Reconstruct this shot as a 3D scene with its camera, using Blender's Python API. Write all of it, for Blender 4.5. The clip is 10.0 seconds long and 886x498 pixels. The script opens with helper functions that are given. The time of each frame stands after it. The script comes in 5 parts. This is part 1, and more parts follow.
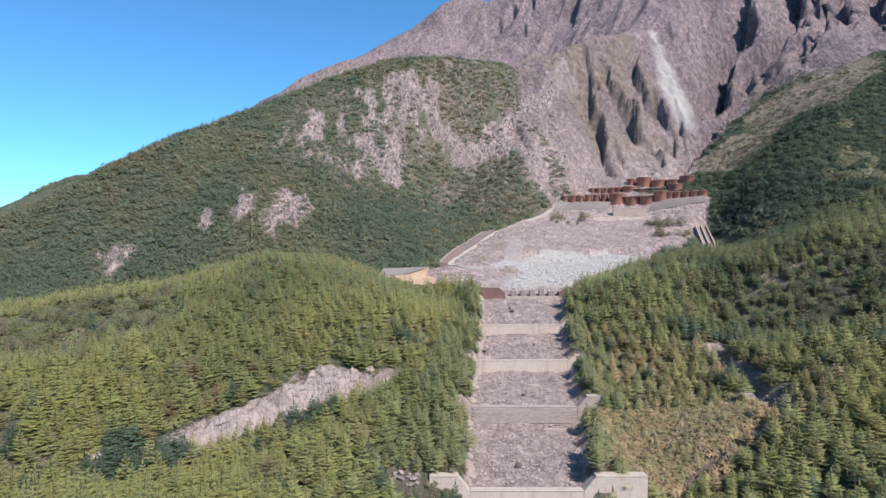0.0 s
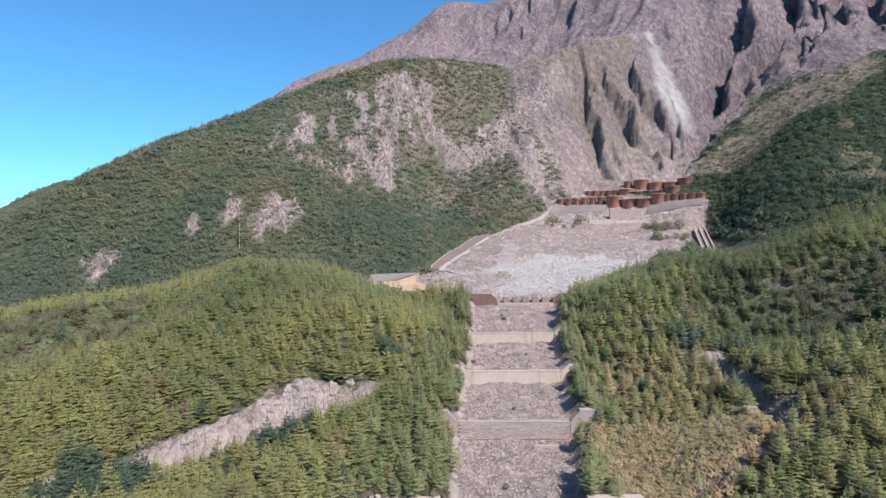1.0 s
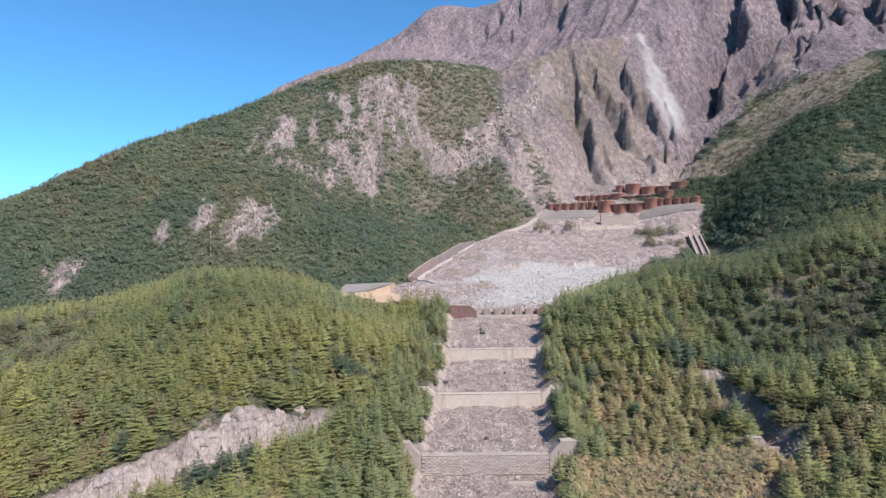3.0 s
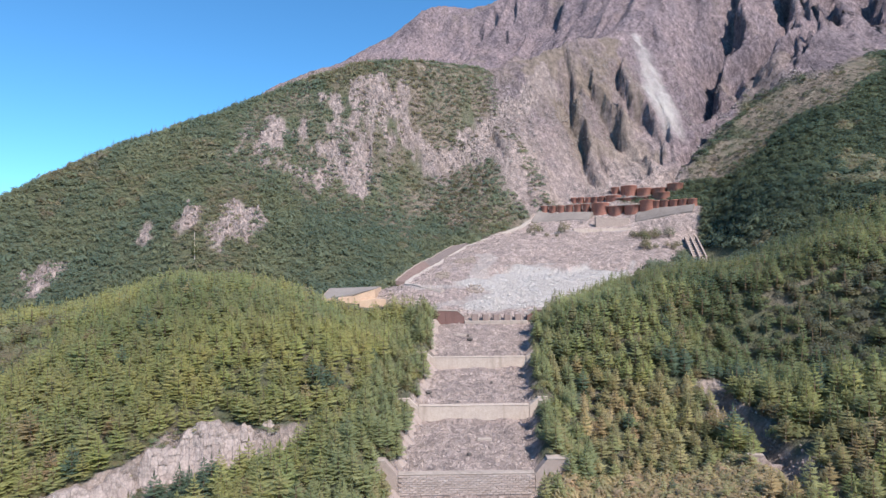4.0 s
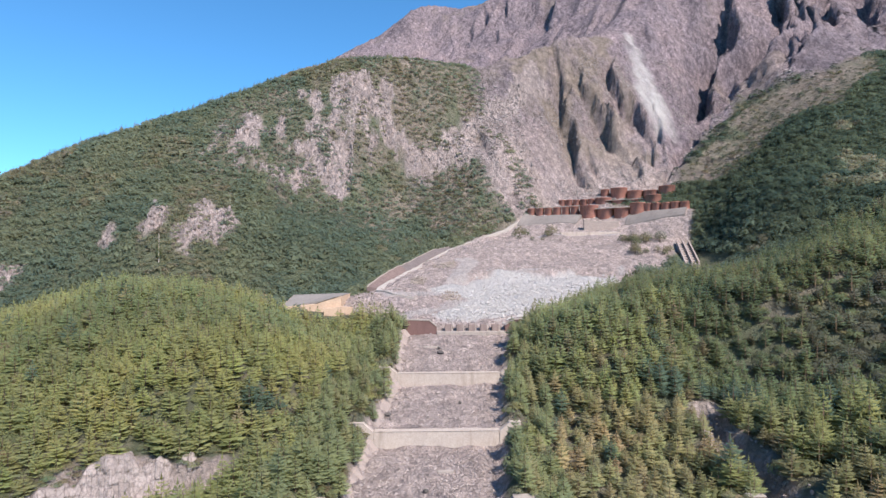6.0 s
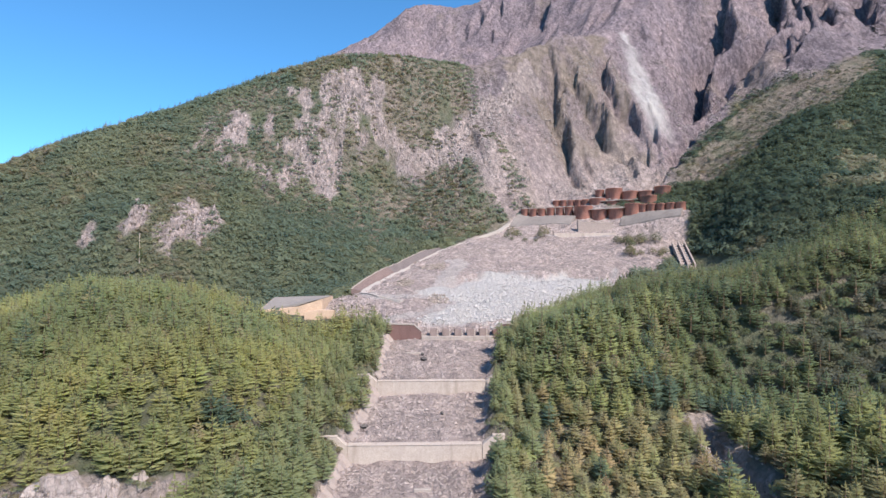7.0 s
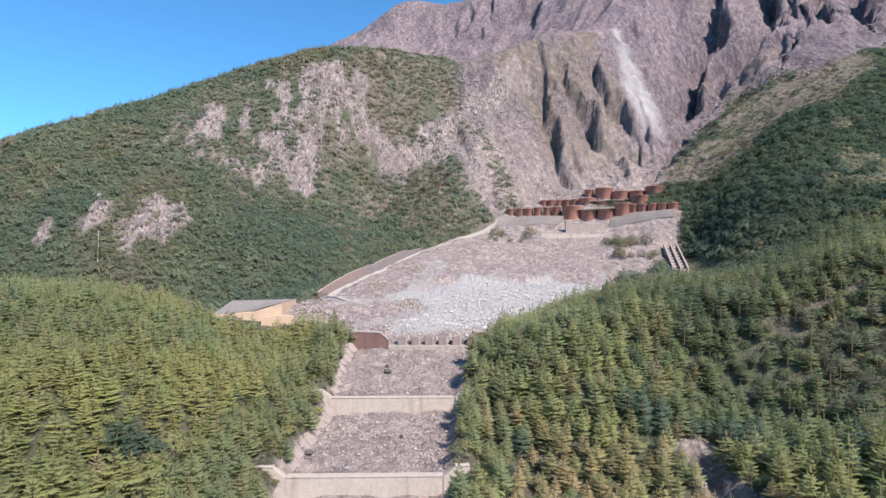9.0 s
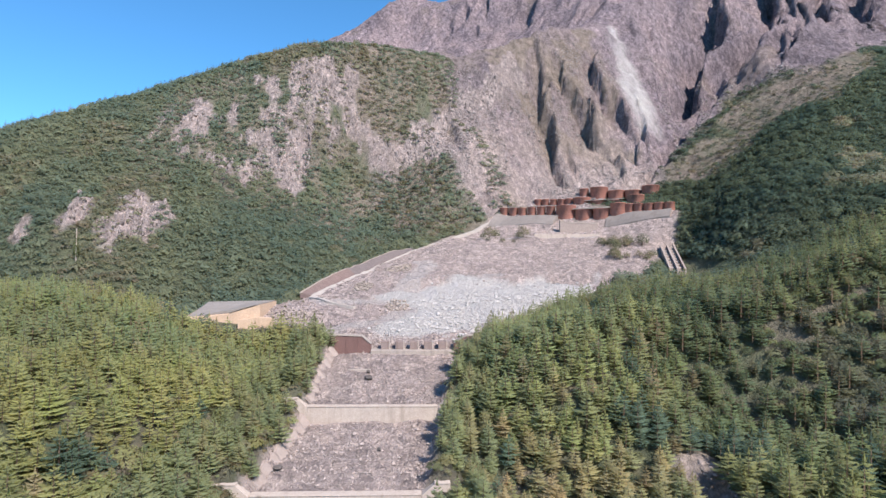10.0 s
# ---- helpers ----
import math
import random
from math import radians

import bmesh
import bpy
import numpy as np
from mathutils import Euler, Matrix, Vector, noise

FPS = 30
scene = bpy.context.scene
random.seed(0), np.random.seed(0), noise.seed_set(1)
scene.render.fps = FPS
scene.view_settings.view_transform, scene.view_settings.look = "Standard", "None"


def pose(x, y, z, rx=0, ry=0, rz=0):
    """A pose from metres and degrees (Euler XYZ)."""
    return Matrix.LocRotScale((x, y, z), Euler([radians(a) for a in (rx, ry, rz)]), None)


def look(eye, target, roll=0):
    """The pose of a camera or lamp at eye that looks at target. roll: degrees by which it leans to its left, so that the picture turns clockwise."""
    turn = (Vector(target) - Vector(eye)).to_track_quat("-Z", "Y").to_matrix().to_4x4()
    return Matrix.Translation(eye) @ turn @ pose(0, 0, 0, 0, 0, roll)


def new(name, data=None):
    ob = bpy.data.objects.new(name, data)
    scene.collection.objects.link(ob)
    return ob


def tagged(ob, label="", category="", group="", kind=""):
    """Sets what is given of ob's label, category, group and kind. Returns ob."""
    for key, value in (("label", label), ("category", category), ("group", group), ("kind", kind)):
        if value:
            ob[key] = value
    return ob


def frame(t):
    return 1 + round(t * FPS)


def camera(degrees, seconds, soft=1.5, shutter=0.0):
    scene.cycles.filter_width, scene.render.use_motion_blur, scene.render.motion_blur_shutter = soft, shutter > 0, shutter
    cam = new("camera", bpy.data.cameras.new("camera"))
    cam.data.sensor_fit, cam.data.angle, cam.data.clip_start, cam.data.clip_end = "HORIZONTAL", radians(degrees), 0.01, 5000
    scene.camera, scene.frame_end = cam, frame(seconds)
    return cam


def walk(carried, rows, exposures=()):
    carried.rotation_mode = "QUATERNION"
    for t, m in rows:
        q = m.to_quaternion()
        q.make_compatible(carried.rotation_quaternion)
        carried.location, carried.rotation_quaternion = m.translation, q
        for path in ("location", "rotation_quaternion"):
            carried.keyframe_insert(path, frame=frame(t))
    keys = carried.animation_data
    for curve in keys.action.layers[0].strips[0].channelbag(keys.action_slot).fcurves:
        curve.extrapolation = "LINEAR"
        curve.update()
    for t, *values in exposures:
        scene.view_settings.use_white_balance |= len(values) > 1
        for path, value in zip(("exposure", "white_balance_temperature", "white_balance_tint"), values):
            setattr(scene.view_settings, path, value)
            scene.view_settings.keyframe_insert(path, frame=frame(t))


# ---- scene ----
cam = camera(73.7, 10.0, soft=1.5)
EYE = 100.0  # the first eye's height over the datum, metres
# seconds, then metres right, ahead and up of the first eye, then yaw, pitch and roll
ROWS = [
    (0.0, 0.00, 0.00, 0.00, 0.000, 0.000, 0.000),
    (0.5, 1.97, 4.81, 0.10, -0.060, 0.231, 0.163),
    (1.0, 3.97, 9.60, 0.20, -0.133, 0.443, 0.293),
    (1.5, 6.00, 14.36, 0.32, -0.218, 0.637, 0.392),
    (2.0, 8.06, 19.10, 0.45, -0.316, 0.814, 0.463),
    (2.5, 10.13, 23.81, 0.58, -0.425, 0.974, 0.506),
    (3.0, 12.22, 28.49, 0.71, -0.544, 1.119, 0.526),
    (3.5, 14.31, 33.15, 0.86, -0.674, 1.249, 0.523),
    (4.0, 16.40, 37.79, 1.00, -0.812, 1.364, 0.500),
    (4.5, 18.49, 42.41, 1.14, -0.959, 1.467, 0.459),
    (5.0, 20.57, 47.00, 1.28, -1.114, 1.557, 0.403),
    (5.5, 22.62, 51.58, 1.42, -1.275, 1.635, 0.333),
    (6.0, 24.66, 56.13, 1.55, -1.443, 1.702, 0.252),
    (6.5, 26.66, 60.66, 1.68, -1.617, 1.760, 0.162),
    (7.0, 28.63, 65.17, 1.79, -1.795, 1.808, 0.065),
    (7.5, 30.56, 69.67, 1.90, -1.977, 1.847, -0.036),
    (8.0, 32.45, 74.15, 2.00, -2.163, 1.879, -0.140),
    (8.5, 34.27, 78.61, 2.08, -2.352, 1.903, -0.245),
    (9.0, 36.04, 83.05, 2.15, -2.542, 1.922, -0.347),
    (9.5, 37.75, 87.48, 2.20, -2.734, 1.935, -0.446),
    (10.0, 39.39, 91.89, 2.23, -2.926, 1.943, -0.538),
]
walk(cam, [(t, pose(x, y, EYE + z, 90 + pitch, roll, yaw)) for t, x, y, z, yaw, pitch, roll in ROWS], [(0.0, 0.79), (5.0, 0.91), (10.0, 0.98)])

# ---- light ----
SUN_UP, SUN_ROUND = 46.0, 34.0  # degrees over the level, and from straight behind towards the right
sun_from = Vector((math.sin(radians(SUN_ROUND)) * math.cos(radians(SUN_UP)), -math.cos(radians(SUN_ROUND)) * math.cos(radians(SUN_UP)), math.sin(radians(SUN_UP))))
sun = new("sun", bpy.data.lights.new("sun", "SUN"))
sun.data.energy, sun.data.angle, sun.data.color = 4.6, radians(0.55), (1.0, 0.91, 0.83)
sun.matrix_world = look(sun_from * 500, (0, 0, 0))
sky_world = bpy.data.worlds.new("sky")
scene.world = sky_world
sky_world.use_nodes = True
sky = sky_world.node_tree.nodes.new("ShaderNodeTexSky")
sky.sky_type, sky.sun_disc = "NISHITA", False
sky.sun_elevation, sky.sun_rotation = radians(SUN_UP), radians(180 - SUN_ROUND)
sky.air_density, sky.dust_density, sky.ozone_density, sky.altitude = 1.0, 0.0, 3.0, 0
back = sky_world.node_tree.nodes["Background"]
back.inputs["Strength"].default_value = 0.09
clear = sky_world.node_tree.nodes.new("ShaderNodeMix")  # a very clear, saturated autumn sky
clear.data_type, clear.blend_type = "RGBA", "MULTIPLY"
clear.inputs[0].default_value, clear.inputs[7].default_value = 1.0, (0.485, 0.945, 1.20, 1)
sky_world.node_tree.links.new(sky.outputs["Color"], clear.inputs[6])
sky_world.node_tree.links.new(clear.outputs[2], back.inputs["Color"])


# ---- materials ----
class Nodes:
    """A small hand for wiring a material."""

    def __init__(self, name, rough=0.9):
        self.m = bpy.data.materials.new(name)
        self.m.use_nodes = True
        self.t = self.m.node_tree
        self.bsdf = self.t.nodes["Principled BSDF"]
        self.bsdf.inputs["Roughness"].default_value = rough
        self.bsdf.inputs["Specular IOR Level"].default_value = 0.25
        self.where = self.add("ShaderNodeNewGeometry").outputs["Position"]

    def add(self, kind, **values):
        n = self.t.nodes.new(kind)
        for key, value in values.items():
            n.inputs[key].default_value = value
        return n

    def link(self, a, b):
        self.t.links.new(a, b)

    def noise(self, scale, detail=5.0, rough=0.6, stretch=None, shift=0.0):
        n = self.add("ShaderNodeTexNoise", Scale=scale, Detail=detail, Roughness=rough)
        at = self.where
        if stretch or shift:
            mp = self.add("ShaderNodeMapping")
            mp.inputs["Scale"].default_value = stretch or (1, 1, 1)
            mp.inputs["Location"].default_value = (shift, shift * 0.7, -shift)
            self.link(at, mp.inputs["Vector"])
            at = mp.outputs["Vector"]
        self.link(at, n.inputs["Vector"])
        return n.outputs["Fac"]

    def cells(self, scale, stretch=None, shift=0.0):
        """Broken blocks: a random value for each, and the distance to its cracks."""
        mp = self.add("ShaderNodeMapping")
        mp.inputs["Scale"].default_value = stretch or (1, 1, 1)
        warp = self.add("ShaderNodeTexNoise", Scale=scale * 1.7, Detail=3.0)
        self.link(self.where, warp.inputs["Vector"])
        moved = self.t.nodes.new("ShaderNodeVectorMath")
        moved.operation = "MULTIPLY_ADD"
        moved.inputs[1].default_value = (0.9 / scale,) * 3
        self.link(warp.outputs["Color"], moved.inputs[0])
        self.link(self.where, moved.inputs[2])
        self.link(moved.outputs[0], mp.inputs["Vector"])
        mp.inputs["Location"].default_value = (shift, -shift, shift)
        out = []
        for feature in ("F1", "DISTANCE_TO_EDGE"):
            v = self.t.nodes.new("ShaderNodeTexVoronoi")
            v.feature = feature
            v.inputs["Scale"].default_value = scale
            self.link(mp.outputs["Vector"], v.inputs["Vector"])
            out.append(v.outputs["Color" if feature == "F1" else "Distance"])
        return out

    def ramp(self, fac, *stops):
        r = self.add("ShaderNodeValToRGB")
        while len(r.color_ramp.elements) < len(stops):
            r.color_ramp.elements.new(0.5)
        for e, (p, c) in zip(r.color_ramp.elements, stops):
            e.position, e.color = p, (*c, 1)
        self.link(fac, r.inputs["Fac"])
        return r.outputs["Color"]

    def mix(self, fac, a, b, blend="MIX"):
        n = self.t.nodes.new("ShaderNodeMix")
        n.data_type, n.blend_type = "RGBA", blend
        for value, slot in ((fac, n.inputs[0]), (a, n.inputs[6]), (b, n.inputs[7])):
            if isinstance(value, (int, float)):
                slot.default_value = value
            elif isinstance(value, tuple):
                slot.default_value = (*value, 1)
            else:
                self.link(value, slot)
        return n.outputs[2]

    def maths(self, op, a, b):
        n = self.t.nodes.new("ShaderNodeMath")
        n.operation = op
        for value, slot in ((a, n.inputs[0]), (b, n.inputs[1])):
            if isinstance(value, (int, float)):
                slot.default_value = value
            else:
                self.link(value, slot)
        return n.outputs[0]

    def attribute(self, name, out="Fac"):
        n = self.t.nodes.new("ShaderNodeAttribute")
        n.attribute_name = name
        return n.outputs[out]

    def bump(self, fac, strength, distance):
        n = self.add("ShaderNodeBump", Strength=strength, Distance=distance)
        self.link(fac, n.inputs["Height"])
        self.link(n.outputs["Normal"], self.bsdf.inputs["Normal"])

    def done(self, colour):
        self.link(colour, self.bsdf.inputs["Base Color"])
        return self.m


def surface(name, dark, light, scale=0.4, rough=0.9, bump=0.4, depth=0.1, stain=None, grain=None):
    """A mottled surface: large stains, fine grain, light relief."""
    n = Nodes(name, rough)
    broad, small = n.noise(scale, 4), n.noise(scale * (grain or 9), 6, 0.7)
    c = n.ramp(broad, (0.3, dark), (0.7, light))
    c = n.mix(0.55, c, n.ramp(small, (0.3, tuple(v * 0.75 for v in dark)), (0.72, tuple(min(1, v * 1.15) for v in light))))
    if stain:
        streak = n.noise(scale * 1.6, 5, 0.65, (1, 1, 0.12), 9.0)
        c = n.mix(n.ramp(streak, (0.52, (0, 0, 0)), (0.72, (0.8, 0.8, 0.8))), c, stain)
    n.bump(small, bump, depth)
    return n.done(c)


def broken_rock(name, dark, light):
    """Jointed rock: blocks of unlike tone with dark cracks, stained down the face."""
    n = Nodes(name, 0.92)
    block, crack = n.cells(0.55, (1.0, 1.0, 0.6), 2.0)
    chip, split = n.cells(1.7, (1.0, 1.0, 0.7), 5.0)
    c = n.ramp(n.maths("ADD", n.maths("MULTIPLY", block, 0.5), n.maths("MULTIPLY", chip, 0.5)), (0.25, dark), (0.75, light))
    c = n.mix(1.0, c, n.ramp(crack, (0.0, (0.62, 0.61, 0.62)), (0.07, (1.0, 1.0, 1.0))), "MULTIPLY")
    c = n.mix(0.5, c, n.mix(1.0, c, n.ramp(split, (0.0, (0.5, 0.5, 0.5)), (0.1, (1.0, 1.0, 1.0))), "MULTIPLY"))
    c = n.mix(n.ramp(n.noise(0.5, 5, 0.65, (1, 1, 0.15), 9.0), (0.5, (0, 0, 0)), (0.72, (0.55, 0.55, 0.55))), c, tuple(0.75 * v for v in dark))
    n.bump(n.maths("ADD", chip, n.noise(3.0, 6, 0.7)), 0.7, 0.3)
    return n.done(c)


def ground_material():
    """Wood floor, volcanic rock, dry grass and loose stones, blended by cover."""
    n = Nodes("ground", 0.95)
    fine, mid, broad = n.noise(1.3, 8, 0.72), n.noise(0.16, 6, 0.65), n.noise(0.018, 5, 0.6)
    streak = n.noise(0.11, 7, 0.68, (1.0, 0.28, 0.22), 4.0)
    soil = n.ramp(mid, (0.3, (0.075, 0.09, 0.058)), (0.55, (0.11, 0.118, 0.074)), (0.75, (0.155, 0.143, 0.094)))
    rock = n.ramp(streak, (0.25, (0.0942, 0.0734, 0.0791)), (0.5, (0.166, 0.131, 0.139)), (0.75, (0.241, 0.194, 0.201)))
    rock = n.mix(0.5, rock, n.ramp(broad, (0.35, (0.14, 0.115, 0.13)), (0.6, (0.193, 0.148, 0.145)), (0.7, (0.204, 0.151, 0.13))))
    rock = n.mix(0.35, rock, n.ramp(fine, (0.3, (0.0643, 0.053, 0.0583)), (0.7, (0.268, 0.219, 0.229))))
    coarse = n.noise(0.3, 9, 0.78, (1.0, 0.6, 0.45), 2.0)
    rock = n.mix(1.0, rock, n.ramp(coarse, (0.34, (0.46, 0.46, 0.5)), (0.5, (1.0, 1.01, 1.04)), (0.63, (1.6, 1.62, 1.66))), "MULTIPLY")
    rock = n.mix(1.0, rock, n.ramp(n.noise(0.024, 6, 0.62, (1.0, 0.35, 0.3), 6.0), (0.3, (0.66, 0.67, 0.72)), (0.5, (1.03, 1.02, 1.03)), (0.68, (1.32, 1.27, 1.23))), "MULTIPLY")
    face = n.ramp(streak, (0.25, (0.145, 0.119, 0.115)), (0.5, (0.265, 0.218, 0.209)), (0.75, (0.375, 0.317, 0.304)))
    face = n.mix(0.3, face, n.ramp(fine, (0.3, (0.11, 0.085, 0.081)), (0.7, (0.43, 0.35, 0.33))))
    face = n.mix(1.0, face, n.ramp(n.noise(0.34, 9, 0.78, (1.0, 0.6, 0.3), 7.0), (0.32, (0.4, 0.42, 0.44)), (0.5, (1.0, 1.0, 1.0)), (0.66, (1.45, 1.42, 1.4))), "MULTIPLY")
    dry = n.ramp(mid, (0.3, (0.132, 0.106, 0.09)), (0.55, (0.215, 0.173, 0.147)), (0.75, (0.29, 0.238, 0.202)))
    stone = n.ramp(fine, (0.28, (0.195, 0.156, 0.145)), (0.5, (0.34, 0.276, 0.258)), (0.75, (0.475, 0.393, 0.37)))
    stone = n.mix(0.45, stone, n.ramp(mid, (0.3, (0.29, 0.233, 0.217)), (0.7, (0.4, 0.326, 0.304))))
    pale = n.ramp(fine, (0.3, (0.37, 0.35, 0.345)), (0.7, (0.59, 0.565, 0.555)))
    stone = n.mix(0.8, stone, n.mix(1.0, stone, n.ramp(coarse, (0.34, (0.62, 0.62, 0.65)), (0.5, (1.0, 1.0, 1.0)), (0.66, (1.3, 1.3, 1.3))), "MULTIPLY"))
    dry = n.mix(1.0, dry, n.ramp(coarse, (0.32, (0.55, 0.55, 0.55)), (0.5, (1.0, 1.0, 1.0)), (0.66, (1.35, 1.32, 1.3))), "MULTIPLY")
    block, crack = n.cells(0.42, (1.0, 0.8, 0.6), 3.0)
    chip, split = n.cells(1.1, None, 8.0)
    grey = n.maths("ADD", n.maths("MULTIPLY", block, 0.55), n.maths("MULTIPLY", chip, 0.45))
    tone = n.ramp(grey, (0.22, (0.68, 0.69, 0.72)), (0.5, (1.2, 1.2, 1.21)), (0.78, (1.85, 1.83, 1.8)))
    tone = n.mix(1.0, tone, n.ramp(crack, (0.0, (0.55, 0.55, 0.58)), (0.09, (1.0, 1.0, 1.0))), "MULTIPLY")
    rock = n.mix(0.55, rock, n.mix(1.0, rock, tone, "MULTIPLY"))
    face = n.mix(0.55, face, n.mix(1.0, face, tone, "MULTIPLY"))
    stone = n.mix(0.6, stone, n.mix(1.0, stone, tone, "MULTIPLY"))
    c = n.mix(n.attribute("rock"), soil, rock)
    c = n.mix(n.attribute("face"), c, face)
    c = n.mix(n.attribute("dry"), c, dry)
    c = n.mix(n.attribute("stone"), c, stone)
    c = n.mix(n.attribute("pale"), c, pale)
    n.bump(n.maths("ADD", n.maths("ADD", n.maths("MULTIPLY", grey, 0.5), n.maths("MULTIPLY", fine, 0.5)), n.maths("ADD", n.maths("MULTIPLY", streak, 2.0), n.maths("MULTIPLY", coarse, 1.3))), 0.95, 2.2)
    return n.done(c)


def foliage(name, tint=None, by_object=None, gloss=0.5):
    """Leaves: a tint for each tree, a little light through them, lighter and darker sprays."""
    n = Nodes(name, 0.6)
    each = n.t.nodes["Principled BSDF"]
    geo = n.t.nodes.new("ShaderNodeNewGeometry")
    if by_object:
        info = n.t.nodes.new("ShaderNodeObjectInfo")
        c = n.ramp(info.outputs["Random"], *by_object)
    else:
        c = n.attribute(tint, "Color")
    c = n.mix(0.55, c, n.mix(1.0, c, n.ramp(geo.outputs["Random Per Island"], (0.0, (0.86, 0.88, 0.87)), (1.0, (1.14, 1.13, 1.12))), "MULTIPLY"))
    needles = n.noise(2.6, 4, 0.75)
    c = n.mix(1.0, c, n.ramp(needles, (0.34, (0.9, 0.91, 0.91)), (0.52, (1.0, 1.0, 1.0)), (0.68, (1.12, 1.11, 1.1))), "MULTIPLY")
    n.bsdf.inputs["Specular IOR Level"].default_value = 0.15
    n.done(c)
    through_leaf = n.add("ShaderNodeBsdfTranslucent")
    n.link(c, through_leaf.inputs["Color"])
    both = n.add("ShaderNodeMixShader", Fac=0.52)
    n.link(each.outputs[0], both.inputs[1])
    n.link(through_leaf.outputs[0], both.inputs[2])
    # sprays of needles are loose: light passes between them
    gaps = n.add("ShaderNodeMixShader", Fac=0.3)
    n.link(both.outputs[0], gaps.inputs[1])
    n.link(n.add("ShaderNodeBsdfTransparent").outputs[0], gaps.inputs[2])
    n.link(gaps.outputs[0], n.t.nodes["Material Output"].inputs["Surface"])
    return n.m


GROUND = ground_material()
CONCRETE = surface("pale_concrete", (0.32, 0.266, 0.236), (0.45, 0.384, 0.343), 0.4, stain=(0.25, 0.205, 0.178))
OLD_CONCRETE = surface("weathered_concrete", (0.252, 0.216, 0.2), (0.36, 0.31, 0.278), 0.35, stain=(0.168, 0.144, 0.128))
MASONRY = surface("stone_masonry", (0.235, 0.19, 0.175), (0.34, 0.28, 0.256), 0.8, bump=0.8, depth=0.2)
SHOTCRETE = surface("tan_sprayed_concrete", (0.42, 0.295, 0.215), (0.53, 0.385, 0.285), 0.25, stain=(0.34, 0.24, 0.175))
ASPHALT = surface("weathered_tarmac", (0.17, 0.152, 0.143), (0.25, 0.226, 0.212), 0.3, rough=0.97)
STEEL = surface("painted_brown_steel", (0.125, 0.072, 0.066), (0.165, 0.096, 0.088), 0.35, rough=0.7, bump=0.1, stain=(0.1, 0.055, 0.05))
PIER = surface("weathered_pier", (0.17, 0.125, 0.115), (0.25, 0.195, 0.182), 0.5, rough=0.8, bump=0.2, stain=(0.12, 0.085, 0.08))
RUST = surface("rusted_steel", (0.285, 0.128, 0.1), (0.425, 0.2, 0.157), 0.12, rough=0.85, bump=0.2, stain=(0.116, 0.0586, 0.0518))
RED_STONE = surface("red_brown_revetment", (0.115, 0.08, 0.074), (0.20, 0.145, 0.135), 0.35, bump=0.7, depth=0.15)
GREY_STONE = surface("grey_brown_revetment", (0.105, 0.086, 0.086), (0.17, 0.142, 0.14), 0.35, bump=0.7, depth=0.15)
TAN_BOULDER = surface("tan_boulder", (0.23, 0.19, 0.162), (0.36, 0.302, 0.262), 0.6, bump=0.7)
FILL = surface("gravel_fill", (0.182, 0.164, 0.154), (0.28, 0.259, 0.245), 0.8, bump=0.7)
TRACK = surface("dusty_track", (0.306, 0.269, 0.246), (0.398, 0.353, 0.324), 0.2, bump=0.3)
BOULDER = surface("grey_boulder", (0.245, 0.2, 0.187), (0.36, 0.302, 0.282), 0.5, bump=0.7)
PALE_BOULDER = surface("pale_boulder", (0.34, 0.316, 0.304), (0.45, 0.424, 0.41), 0.5, bump=0.7)
BARK = surface("grey_brown_bark", (0.07, 0.05, 0.035), (0.15, 0.11, 0.085), 1.0)
LEAVES = foliage("leaves", "tint")
GREEN_NEEDLES = foliage("green_needles", by_object=[(0.0, (0.25, 0.295, 0.172)), (0.35, (0.29, 0.325, 0.178)), (0.8, (0.325, 0.348, 0.183)), (1.0, (0.365, 0.335, 0.195))])


# ---- landform ----
def lattice(ix, iy, seed):
    """A random number from 0 to 1 for each whole-numbered place."""
    n = (ix.astype(np.int64) * 374761393 + iy.astype(np.int64) * 668265263 + seed * 1442695041) & 0xFFFFFFFF
    n = ((n ^ (n >> 13)) * 1274126177) & 0xFFFFFFFF
    n = ((n ^ (n >> 16)) * 2246822519) & 0xFFFFFFFF
    return ((n ^ (n >> 15)) & 0xFFFFFF) / float(0xFFFFFF)


def vnoise(x, y, seed):
    """Smooth noise from -1 to 1, one cell a metre."""
    ix, iy = np.floor(x), np.floor(y)
    fx, fy = x - ix, y - iy
    fx, fy = fx * fx * fx * (fx * (fx * 6 - 15) + 10), fy * fy * fy * (fy * (fy * 6 - 15) + 10)
    a, b = lattice(ix, iy, seed), lattice(ix + 1, iy, seed)
    c, d = lattice(ix, iy + 1, seed), lattice(ix + 1, iy + 1, seed)
    return 2 * (a + (b - a) * fx + (c - a) * fy + (a - b - c + d) * fx * fy) - 1


def fbm(x, y, size, octaves, seed):
    total, gain = 0.0, 1.0
    for k in range(octaves):
        total = total + gain * vnoise(x / size + 17.3 * k, y / size - 9.1 * k, seed + k)
        size, gain = size * 0.5, gain * 0.5
    return total


def ridged(x, y, size, octaves, seed):
    """Noise from about 0 to 1 with sharp crests."""
    total, gain, most = 0.0, 1.0, 0.0
    for k in range(octaves):
        total = total + gain * (1 - np.abs(vnoise(x / size + 5.7 * k, y / size + 3.3 * k, seed + k)))
        most, size, gain = most + gain, size * 0.5, gain * 0.5
    return total / most


def step(a, b, v):
    u = np.clip((v - a) / (b - a), 0, 1)
    return u * u * (3 - 2 * u)


